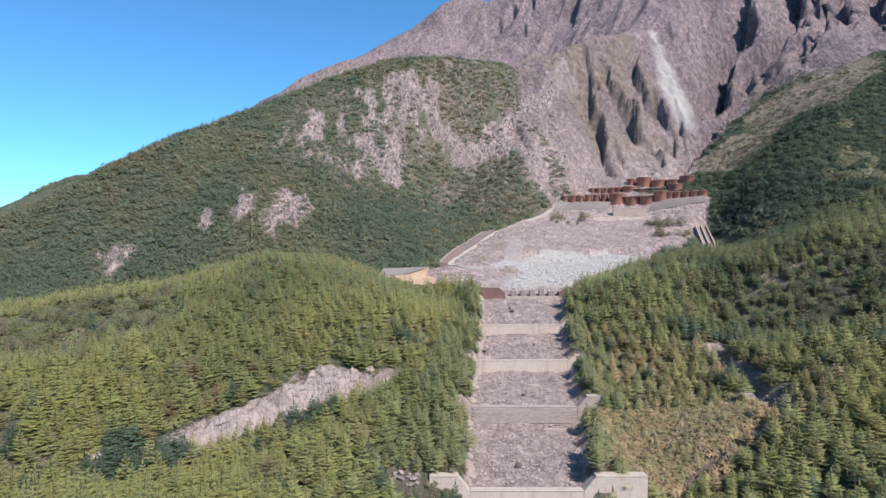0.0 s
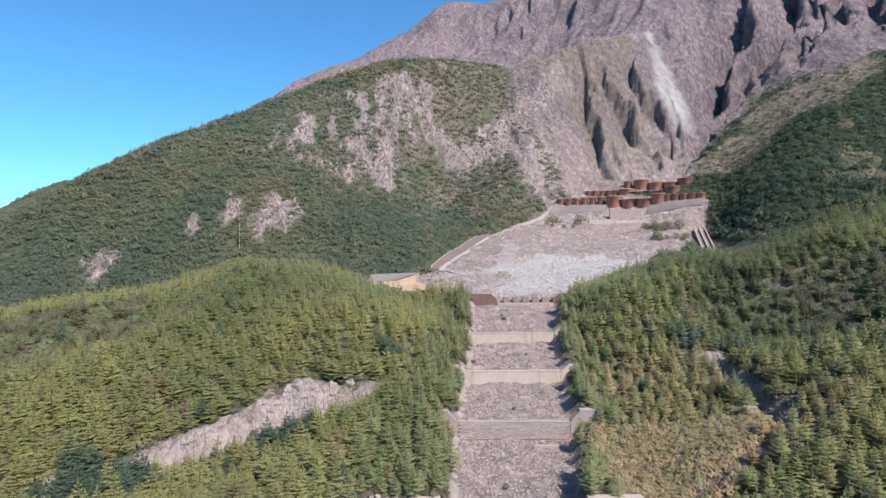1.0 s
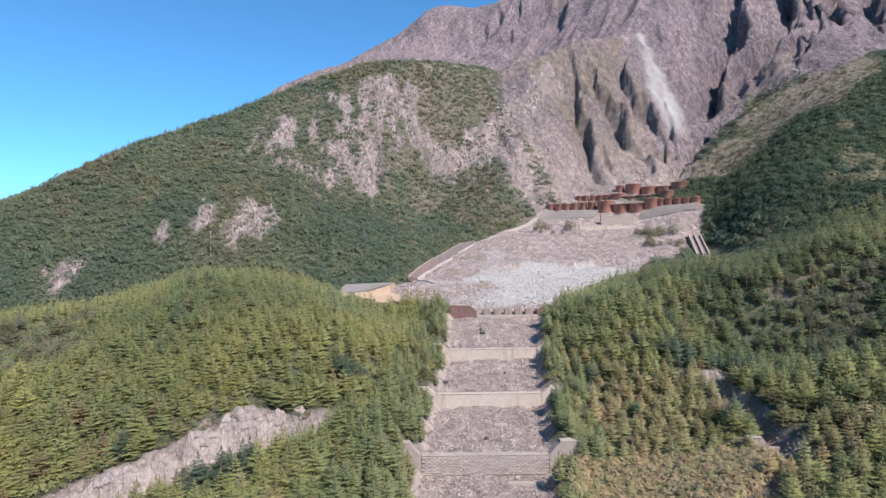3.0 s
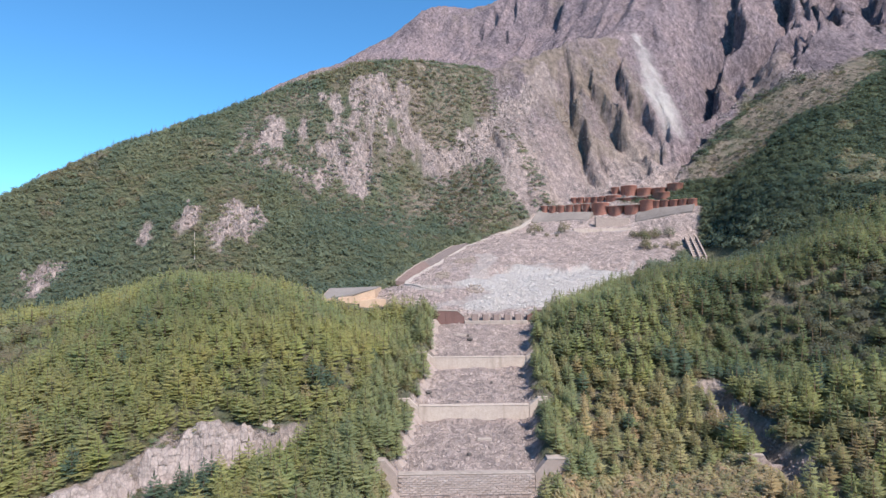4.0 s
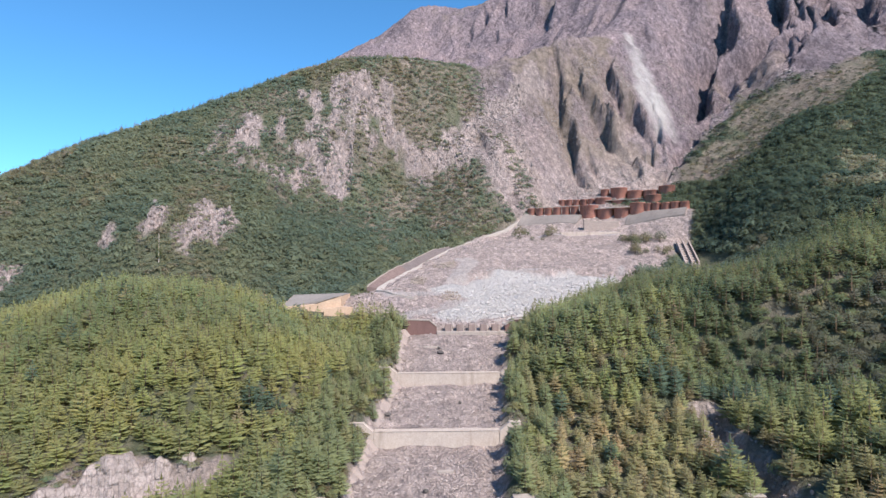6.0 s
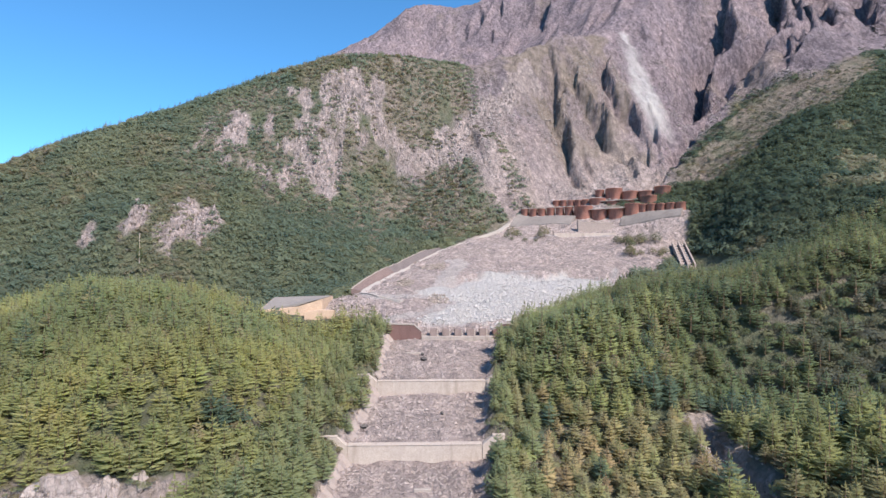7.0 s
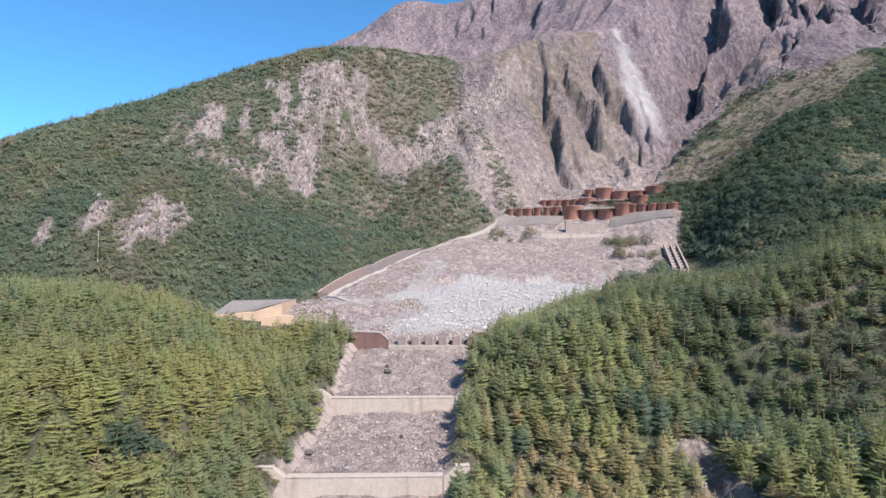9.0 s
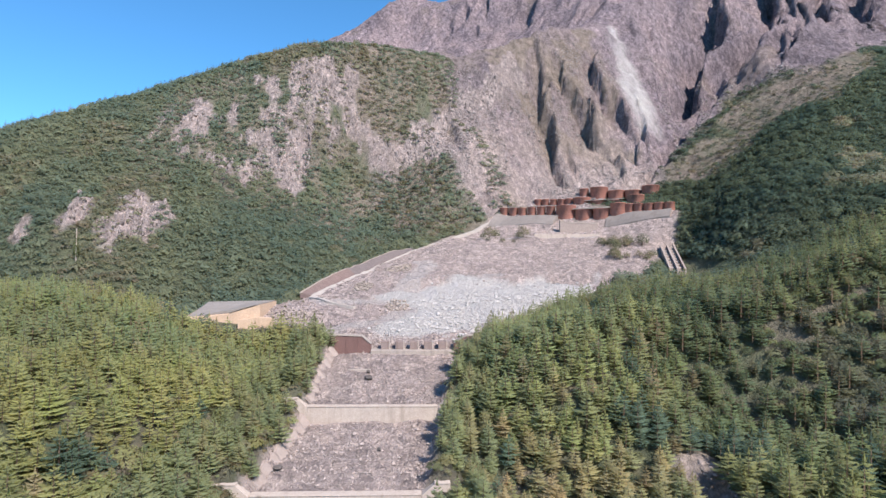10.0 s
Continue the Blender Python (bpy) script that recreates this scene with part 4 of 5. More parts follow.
    # dry tufts on the open ground round the wings of the sills
    spots = [(px, py) for px, py in ((5.5, 163), (8, 193), (11, 226), (40, 163), (43.5, 193), (48, 226), (0, 127), (42, 126), (53, 258)) for _ in range(70)]
    tx, ty = np.array(spots).T + g.uniform(-4.5, 4.5, (2, len(spots)))
    ok = np.abs(tx - mid_torrent(ty)) > half_torrent(ty) + 3.0
    tx, ty = tx[ok], ty[ok]
    small = g.uniform(0.6, 1.5, len(tx))
    tuft = np.stack([tx, ty, height(tx, ty) - 0.1, small * 0.9, small, g.uniform(0, 6.28, len(tx)), 14 + g.integers(0, 2, len(tx)), *pick(g, len(tx), [(0.3, 0.265, 0.165), (0.24, 0.25, 0.14), (0.36, 0.3, 0.2)], [0.4, 0.4, 0.2]).T], 1)
    # undergrowth between the pines
    ux, uy = g.uniform(-190, 200, 9000), g.uniform(112, 285, 9000)
    ok = (open_ground(ux, uy) < 0.5) & (np.abs(ux) < 0.74 * uy) & ~((ux < 0) & (uy > 272)) & (along(CLIFF, ux, uy)[0] > 5) & ~((uy < 136) & (ux > -14) & (ux < 54))
    ux, uy = ux[ok][:3200], uy[ok][:3200]
    small = g.uniform(1.4, 3.2, len(ux))
    under = np.stack([ux, uy, height(ux, uy) - 0.1, small * 0.8, small, g.uniform(0, 6.28, len(ux)), 14 + g.integers(0, 2, len(ux)), *pick(g, len(ux), [(0.2, 0.215, 0.115), (0.24, 0.22, 0.13), (0.165, 0.19, 0.11)], [0.5, 0.2, 0.3]).T], 1)
    # the trees that line the torrent stand as things of their own
    own = np.where(~broad & (np.abs(x - mid_torrent(y)) < 33) & (y > 128) & (y < 268))[0]
    own = own[np.argsort(np.abs(x[own] - mid_torrent(y[own])))][:300]
    rest = np.setdiff1d(np.arange(n), own)
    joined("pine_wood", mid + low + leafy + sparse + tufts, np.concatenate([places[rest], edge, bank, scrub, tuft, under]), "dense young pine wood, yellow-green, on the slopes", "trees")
    protos = []
    for v, f, m in rich:
        own_n = crown_normals(v, 0.3, 1.25)
        crown = mesh_of("crown", v, outward(v, f[m == 0], own_n), [GREEN_NEEDLES], smooth=True, normals=own_n)
        trunk = mesh_of("trunk", v[:12], f[m == 1], [BARK])
        protos.append((crown, trunk))
    for i in own:
        crown, trunk = protos[i % 4]
        tree = thing("pine_tree", Matrix.Translation((x[i], y[i], z[i] - 0.15)) @ Matrix.Rotation(places[i, 5], 4, "Z") @ Matrix.Diagonal((wide[i], wide[i], tall[i], 1)),
                     "young green pine with layered branches beside the torrent", "tree", "pines along the torrent")
        for name, me in (("crown", crown), ("trunk", trunk)):
            new(name, me).parent = tree


def mountain_woods():
    rnd = random.Random(9)
    kinds = [leafy_arrays(rnd, 34, 0.8, True) for _ in range(4)] + [leafy_arrays(rnd, 20, 0.7, True) for _ in range(3)] + [leafy_arrays(rnd, 64, 0.85, True) for _ in range(3)] + [conifer_arrays(rnd, 7, 6, 1) for _ in range(2)]
    x, y, g = scatter(-420, 470, 270, 660, 2.45, 18)
    n = len(x)
    away = open_ground(x, y)
    bare = step(-4, 12, inside(BARE, x, y) + 6 * fbm(x, y, 22, 4, 61))
    face = np.zeros(n)
    for crag in OUTCROPS:
        face = np.maximum(face, step(-2, 2.5, ragged(crag, x, y)))
    tan = np.zeros(n)
    for outline in DRY:
        tan = np.maximum(tan, step(-6, 8, inside(outline, x, y) + 8 * fbm(x, y, 16, 3, 67)))
    tan = tan * step(-62, -22, inside(BARE, x, y) + 14 * fbm(x, y, 25, 3, 66))
    hollow = step(0.68, 0.54, ridged(x + 0.15 * y, 0.3 * y, 11, 4, 91) + 0.12 * fbm(x, y, 20, 2, 92))
    dense = (1 - away) * (1 - bare) * (1 - face * (0.86 - 0.78 * hollow)) * (1 - np.where(x > 190, 0.7, 0.26) * tan)
    flank = inside(RIDGE_FLANK, x, y) + 5 * fbm(x, y, 9, 3, 98) > 1
    dense = np.maximum(dense, 0.5 * flank)
    # thin cover stands in clumps rather than evenly
    clump = np.clip(0.5 + 0.55 * fbm(x + 0.2 * y, 0.8 * y, 13, 3, 99) + g.normal(0, 0.1, n), 0, 1)
    keep = (np.where(x > 150, g.random(n), clump) < dense * 1.02) & ~((y < 296) & (x > -210) & (x < 0) & (y < 274)) & ~((x > 0) & (y < 294))
    keep &= np.abs(x - 10) < 0.78 * y + 20
    d, _, side = along(CRESTS['mount_crest'], x, y)
    keep &= ~((side > 0) & (d > 26) & (x < 30) & ((y < 590) | (x > -230)))
    x, y, bare, tan, face = x[keep], y[keep], bare[keep], tan[keep], face[keep]
    z = height(x, y)
    n = len(x)
    low = (bare > 0.3) | (tan > 0.3) | (face > 0.4)
    high = step(430, 540, y)
    size = np.clip(g.lognormal(1.3, 0.33, n), 1.9, 7.5) * (1 - 0.25 * high)
    size = np.where(low, g.uniform(1.5, 3.4, n) * np.where(x < 110, 1.3, 1.0), size)
    deep, soft = np.array((0.142, 0.187, 0.142)), np.array((0.207, 0.23, 0.152))
    # right-hand trees take a darker tint, standing in for their slope's shade
    slope_shade = 1 - np.array((0.5, 0.42, 0.42)) * step(130, 210, x)[:, None]
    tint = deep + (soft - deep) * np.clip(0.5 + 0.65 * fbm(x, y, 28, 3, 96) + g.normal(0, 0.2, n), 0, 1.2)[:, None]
    tint = tint * g.uniform(0.88, 1.12, (n, 1)) * slope_shade
    dull = fbm(x, y, 40, 3, 95) > np.where(x > 150, 0.95, np.where(x < -90, 0.5, 0.75))
    tint = np.where(dull[:, None], pick(g, n, [(0.225, 0.22, 0.15), (0.195, 0.207, 0.138), (0.25, 0.232, 0.165)], [0.4, 0.4, 0.2]), tint)
    tint = np.where((tan > 0.3)[:, None] & (g.random(n) < 0.4)[:, None], pick(g, n, [(0.175, 0.155, 0.095), (0.13, 0.134, 0.08)], [0.5, 0.5]), tint)
    kind = np.where(low | (y > 470), 4 + g.integers(0, 3, n), g.integers(0, 4, n))
    kind = np.where((y < 345) & (np.abs(x) < 200), 7 + g.integers(0, 3, n), kind)
    # conifers stand along the crest
    d, _, _ = along(CRESTS['mount_crest'], x, y)
    spiky = (d < 9) & (x < 20) & ~low & (g.random(n) < 0.4)
    kind = np.where(spiky, 10 + g.integers(0, 2, n), kind)
    size = np.where(spiky, g.uniform(4.2, 7.2, n), np.where((d < 20) & (x < 20), size * 1.2, size))
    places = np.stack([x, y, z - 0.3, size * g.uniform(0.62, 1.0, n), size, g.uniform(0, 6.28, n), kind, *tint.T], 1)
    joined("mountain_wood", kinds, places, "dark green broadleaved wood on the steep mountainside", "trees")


RUSSET_WOOD = [(42, 138), (60, 132), (88, 150), (84, 172), (88, 200), (60, 212), (44, 190)]
LOW_SCRUB = [(41, 166), (60, 167), (84, 163), (83, 150), (72, 138), (60, 134), (42, 133)]
RIGHT_SCRUB = [(112, 188), (150, 188), (165, 222), (128, 222)]
SCRUB = [(-215, 190), (-120, 178), (-95, 205), (-110, 240), (-160, 244), (-215, 230)]
near_woods()
mountain_woods()


# ---- torrent works ----
def check_dam(k):
    """A sill across the torrent: overflow wall, two raised wings, a bevelled cap on each."""
    y, crest, foot = SILLS[k]
    mid, half = mid_torrent(y), half_torrent(y)
    stone = k == 1
    body = MASONRY if stone else CONCRETE
    dam = thing("check_dam", (mid, y, foot), "low stone-faced check dam across the gravel torrent" if stone else "low pale concrete check dam across the gravel torrent", "dam", "check dams of the torrent")
    deep = foot - 2.5
    reach_l, reach_r = ((9.0, 14.0), (6.5, 7.5), (8.5, 5.0), (6.0, 5.0))[k]
    rise = (3.2, 3.0, 1.9, 1.8)[k]
    run = (2.6, 2.6, 2.2, 2.1)[k]
    part("overflow_wall", block(mid - half, mid + half, y - 1.0, y + 1.0, deep, crest, 0.08), body, dam)
    for side, reach, name in ((-1, reach_l, "wing_wall"), (1, reach_r, "wing_wall")):
        a, b, c = mid + side * half, mid + side * (half + run), mid + side * (half + reach)
        outline = [(a + side * 0.01, deep), (c, deep), (c, crest + rise), (b, crest + rise), (a + side * 0.01, crest + 0.02)]
        part(name, prism(outline, y - 1.15, y + 1.15, 0.06), body, dam)
        cap = [(b, crest + rise + 0.004), (c, crest + rise + 0.004), (c, crest + rise + 0.3), (b, crest + rise + 0.3)]
        part("cap", prism(cap, y - 1.25, y + 1.25, 0.05), OLD_CONCRETE if stone else CONCRETE, dam)
    part("cap", block(mid - half + 0.05, mid + half - 0.05, y - 1.12, y + 0.9, crest + 0.004, crest + 0.22, 0.05), OLD_CONCRETE if stone else CONCRETE, dam)


def bank_lining(k):
    """The sloped concrete lining of the left bank between two sills."""
    y0, y1 = SILLS[k][0] + 1.4, (SILLS[k + 1][0] if k + 1 < len(SILLS) else DAM_Y) - 1.6
    rows = []
    for j in range(25):
        y = y0 + (y1 - y0) * j / 24
        x, z = float(mid_torrent(y) - half_torrent(y)), float(bed(y))
        wear = 0.35 * math.sin(2.1 * j + k) + 0.2 * math.sin(5.3 * j)
        rows.append([(x + 0.9, y, z - 1.0), (x - 0.8, y, z + 1.3), (x - 1.3, y, z + 1.3), (x - 1.3, y, z + 1.65 + wear), (x - 0.6, y, z + 1.65 + wear), (x + 1.2 + wear, y, z - 0.7)])
    lining = part("bank_lining", strip(rows), MASONRY)
    tagged(lining, "sloped weathered concrete bank lining beside the torrent", "bank wall", "bank linings")


def slit_dam():
    """The steel-clad dam with a row of piers at the head of the torrent."""
    y, low = DAM_Y, 76.0
    dam = thing("slit_dam", (40, y, low), "brown steel-clad slit dam with a row of piers", "dam")
    top = 82.6
    left = [(10.0, low), (27.6, low), (27.6, 80.4), (25.0, top), (18.0, top + 0.25), (10.0, top - 0.2)]
    part("wing_wall", prism(left, y - 1.5, y + 1.5, 0.05), STEEL, dam)
    part("cap", strip([[(px, y - 1.7, pz + 0.01), (px, y + 1.7, pz + 0.01), (px, y + 1.7, pz + 0.3), (px, y - 1.7, pz + 0.3)] for px, pz in ((10.0, top - 0.2), (18.0, top + 0.25), (25.0, top), (27.6, 80.4))]), OLD_CONCRETE, dam)
    for px in (13.5, 17.0, 20.5, 24.0):
        part("rib", block(px - 0.08, px + 0.08, y - 1.62, y - 1.503, low + 1.2, top - 0.4, 0.01), STEEL, dam)
    right = [(51.6, low), (64.0, low), (64.0, top + 0.4), (55.0, top + 0.2), (51.6, 80.8)]
    part("wing_wall", prism(right, y - 1.5, y + 1.5, 0.05), STEEL, dam)
    part("cap", strip([[(px, y - 1.7, pz + 0.01), (px, y + 1.7, pz + 0.01), (px, y + 1.7, pz + 0.3), (px, y - 1.7, pz + 0.3)] for px, pz in ((51.6, 80.8), (55.0, top + 0.2), (64.0, top + 0.4))]), OLD_CONCRETE, dam)
    part("base_slab", block(27.65, 51.55, y - 3.2, y + 2.2, low, 78.95, 0.08), OLD_CONCRETE, dam)
    for k in range(5):
        px = 31.6 + 4.15 * k
        pier = part("pier", block(px - 1.15, px + 1.15, y - 1.2, y + 1.4, 78.954, 81.2, 0.06), PIER, dam)
        part("side_plate", block(px + 1.152, px + 1.38, y - 1.3, y + 1.4, 78.96, 81.35, 0.02), CONCRETE, pier, "pale concrete edge")


def steel_cell(x, y, foot, top, wide):
    """A round cell of rusted sheet piles, filled with gravel."""
    cell = thing("steel_cell", (x, y, foot), "round rust-brown steel cell filled with gravel" if wide < 8 else "large round rust-brown steel cell filled with gravel", "steel cell", "steel cells below the crater valley")
    n = 40 if wide > 8 else 28
    r = wide / 2
    bm = bmesh.new()
    rings = []
    for z, dr in ((foot - 5, 0.0), (top - 0.35, 0.0), (top - 0.3, 0.1), (top, 0.1), (top, -0.22), (top - 0.7, -0.22)):
        rings.append([bm.verts.new(((r + dr + (0.03 if k % 2 else 0.0)) * math.cos(6.28319 * k / n) + x, (r + dr + (0.03 if k % 2 else 0.0)) * math.sin(6.28319 * k / n) + y, z)) for k in range(n)])
    for a, b in zip(rings, rings[1:]):
        for k in range(n):
            bm.faces.new((a[k], a[(k + 1) % n], b[(k + 1) % n], b[k]))
    for face in bm.faces:
        face.smooth = True
    part("shell", bm, RUST, cell)
    bm = bmesh.new()
    rim = [bm.verts.new(((r - 0.2) * math.cos(6.28319 * k / n) + x, (r - 0.2) * math.sin(6.28319 * k / n) + y, top - 0.5)) for k in range(n)]
    peak = bm.verts.new((x, y, top - 0.25))
    for k in range(n):
        bm.faces.new((rim[k], rim[(k + 1) % n], peak))
    part("gravel_fill", bm, FILL, cell)


def crest_slab(a, b, top, deep):
    """The thin pale slab that joins the tops of neighbouring cells."""
    slab = thing("crest_slab", (*a, top), "thin pale concrete slab joining the steel cells", "slab", "crest slabs")
    way = Vector((b[0] - a[0], b[1] - a[1], 0)).normalized()
    out = Vector((-way.y, way.x, 0)) * deep
    rows = []
    for p in (Vector((*a, top)), Vector((*b, top))):
        rows.append([p - out, p + out, p + out + Vector((0, 0, 0.4)), p - out + Vector((0, 0, 0.4))])
    part("slab_body", strip(rows), CONCRETE, slab)


CELLS = [
    (100.5, 486.0, 139.2, 143.7, 5.7), (106.1, 482.7, 138.6, 143.3, 5.7), (111.6, 479.5, 138.3, 143.2, 5.7), (117.2, 476.3, 138.0, 143.3, 5.7), (122.8, 473.0, 137.9, 143.3, 5.7), (128.3, 469.7, 138.0, 143.4, 5.7),
    (136.9, 464.1, 134.0, 143.4, 12.6), (146.6, 458.3, 133.5, 140.4, 11.2), (156.2, 451.7, 133.7, 140.4, 11.2), (164.4, 445.9, 135.5, 143.4, 10.0), (169.9, 442.4, 137.7, 142.7, 5.9), (174.3, 438.9, 137.9, 142.6, 5.9), (179.0, 435.2, 137.7, 142.4, 5.9), (183.7, 431.6, 137.7, 142.5, 5.9), (188.4, 428.0, 138.4, 142.4, 5.9),
]
CELLS_BEHIND = [
    (126.4, 500.0, 147.7, 151.4, 5.0), (131.0, 497.0, 147.4, 151.3, 5.0), (135.8, 493.9, 147.3, 150.9, 5.0), (140.4, 490.9, 147.0, 150.8, 5.0), (145.0, 488.0, 146.7, 150.9, 5.0),
    (152.4, 483.0, 144.2, 150.9, 11.6), (162.0, 476.2, 143.9, 148.2, 11.2), (171.4, 469.4, 143.1, 148.0, 11.2), (181.0, 462.0, 145.3, 150.6, 11.2),
    (158.2, 497.0, 155.1, 159.0, 6.2), (167.1, 491.8, 150.7, 159.3, 12.0), (177.0, 485.6, 151.0, 156.5, 11.2), (186.4, 479.9, 151.7, 156.1, 10.4), (196.0, 474.0, 152.8, 158.6, 11.2),
]


def platform():
    """The tan retaining wall with a tarred yard on top, over the wood."""
    yard = thing("retaining_wall", (-18, 286, 82), "tan sprayed-concrete retaining wall with a tarred top", "retaining wall")
    def sheet(front, rear, thick, lift):
        bm = bmesh.new()
        top = [bm.verts.new((x, y, z + lift)) for x, y, z in front + rear[::-1]]
        low = [bm.verts.new((x, y, thick if thick > 1 else z + lift - thick)) for x, y, z in front + rear[::-1]]
        bm.faces.new(top)
        bm.faces.new(low[::-1])
        for k in range(len(top)):
            j = (k + 1) % len(top)
            bm.faces.new((top[k], low[k], low[j], top[j]))
        bmesh.ops.recalc_face_normals(bm, faces=bm.faces)
        return bm
    front, rear = [(-31, 279, 86.3), (-18, 279, 87.6), (-8, 279, 90.6)], [(-30, 298, 90.2), (-18, 299, 90.3), (-7, 297, 90.9)]
    part("wall_body", sheet(front, rear, 78.0, 0.0), SHOTCRETE, yard)
    part("lower_wall", prism([(-14, 78), (-3.5, 78), (-3.5, 86.6), (-7.9, 86.9), (-14, 86.0)], 276.5, 278.9, 0.06), SHOTCRETE, yard)
    inner = [[(x * 0.97 - 0.5, 280.0 if k == 0 else y - 1, z + (0.08 if k == 0 else 0)) for x, y, z in row] for k, row in enumerate((front, rear))]
    part("yard_surface", sheet(inner[0], inner[1], 0.3, 0.2), ASPHALT, yard)
    for k in range(4):
        x = -28.5 + 5.6 * k
        z = 86.3 + max(0.0, (x + 31) * 0.17) - 0.3
        part("drain_pipe", block(x - 0.12, x + 0.12, 278.7, 279.1, z - 3.2, z - 2.9, 0.02), OLD_CONCRETE, yard)


TRACK_LINE = [(20, 293), (11, 297), (4, 305), (4, 316), (14, 350), (26, 395), (38, 438), (60, 456), (78, 468), (95, 483)]


def track_pieces():
    """The concrete track along the basin's edge and the red-brown revetment above it."""
    rows, slope, coping = [], [], []
    fine = []
    for a, b in zip(TRACK_LINE, TRACK_LINE[1:]):
        n = max(2, int(math.dist(a, b) / 5))
        fine += [(a[0] + (b[0] - a[0]) * k / n, a[1] + (b[1] - a[1]) * k / n) for k in range(n)]
    fine.append(TRACK_LINE[-1])
    pts = np.array(fine)
    way = np.gradient(pts, axis=0)
    way /= np.linalg.norm(way, axis=1)[:, None]
    out = np.stack([-way[:, 1], way[:, 0]], 1)  # to the left of its way
    ground = height(pts[:, 0], pts[:, 1], False)
    panels = []
    for (px, py), (ox, oy), z in zip(pts, out, ground):
        def q(d, up):
            return (px + ox * d, py + oy * d, z + up)
        rows.append([q(-1.6, -1.5), q(1.3, -1.5), q(1.3, 0.4), q(-1.6, 0.25)])
        if 308 < py < 442:
            k = 0.25 + 0.75 * min(1.0, (py - 308) / 30, (444 - py) / 20)
            slope.append([q(1.4, -1.0), q(5.6, -1.0), q(5.6, 3.0 * k), q(4.9, 3.0 * k), q(1.4, 0.4 * k)])
            coping.append([q(4.9, 3.0 * k + 0.01), q(5.7, 3.0 * k + 0.01), q(5.7, 3.0 * k + 0.2), q(4.9, 3.0 * k + 0.2)])
            panels.append((Vector(q(1.55, 0.5 * k)), Vector(q(4.8, 2.98 * k)), Vector((-ox, -oy, 1.6)).normalized(), py))
    tagged(part("track", strip(rows), TRACK), "pale dusty concrete track along the basin's edge", "track", kind="structure")
    wall = part("revetment", strip(slope), RED_STONE)
    tagged(wall, "sloped stone-panel revetment above the track, reddish and grey-brown", "retaining wall")
    part("coping", strip(coping), TAN_BOULDER, wall, "narrow tan stone coping")
    for (a0, b0, n0, y0), (a1, b1, n1, _) in zip(panels, panels[1:]):
        for k in range(2):  # two panels to each bay
            u0, u1 = k / 2 + 0.008, (k + 1) / 2 - 0.008
            foot0, foot1, head0, head1 = a0.lerp(a1, u0), a0.lerp(a1, u1), b0.lerp(b1, u0), b0.lerp(b1, u1)
            low, up = n0 * 0.004, n0 * 0.10
            part("panel", strip([[foot0 + low, foot1 + low, foot1 + up, foot0 + up], [head0 + low, head1 + low, head1 + up, head0 + up]]), RED_STONE if y0 < 352 else GREY_STONE, wall)


for k in range(len(SILLS)):
    check_dam(k)
    bank_lining(k)
slit_dam()
platform()
track_pieces()
for row in CELLS + CELLS_BEHIND:
    steel_cell(*row)
crest_slab((141.5, 461.0), (161, 448.0), 140.45, 4.8)
crest_slab((155, 480.5), (176, 466.0), 148.25, 4.8)
crest_slab((131, 470.5), (142, 463.5), 143.45, 3.0)
crest_slab((98, 487.5), (131, 468.0), 143.75, 1.2)


# ---- stones ----
def stone_arrays(rnd, tall=1.0):
    """A broken stone about one metre across."""
    t = (1 + 5 ** 0.5) / 2
    v = np.array([(-1, t, 0), (1, t, 0), (-1, -t, 0), (1, -t, 0), (0, -1, t), (0, 1, t), (0, -1, -t), (0, 1, -t), (t, 0, -1), (t, 0, 1), (-t, 0, -1), (-t, 0, 1)], float) * 0.27
    f = np.array([(0, 11, 5), (0, 5, 1), (0, 1, 7), (0, 7, 10), (0, 10, 11), (1, 5, 9), (5, 11, 4), (11, 10, 2), (10, 7, 6), (7, 1, 8), (3, 9, 4), (3, 4, 2), (3, 2, 6), (3, 6, 8), (3, 8, 9), (4, 9, 5), (2, 4, 11), (6, 2, 10), (8, 6, 7), (9, 8, 1)])
    v = v * np.array([[rnd.uniform(0.7, 1.25), rnd.uniform(0.7, 1.25), rnd.uniform(0.6, 1.0)]]) * np.array([[rnd.uniform(0.75, 1.2)] for _ in v])
    v[:, 2] *= tall
    return v, f


def chip_arrays(rnd):
    """A small angular stone of eight faces."""
    v = np.array([(1, 0, 0), (0, 1, 0), (-1, 0, 0), (0, -1, 0), (0.1, 0.1, 0.75), (0, 0, -0.75)], float) * 0.5
    f = np.array([(0, 1, 4), (1, 2, 4), (2, 3, 4), (3, 0, 4), (1, 0, 5), (2, 1, 5), (3, 2, 5), (0, 3, 5)])
    return v * np.array([[rnd.uniform(0.7, 1.3) for _ in range(3)] for _ in v]), f


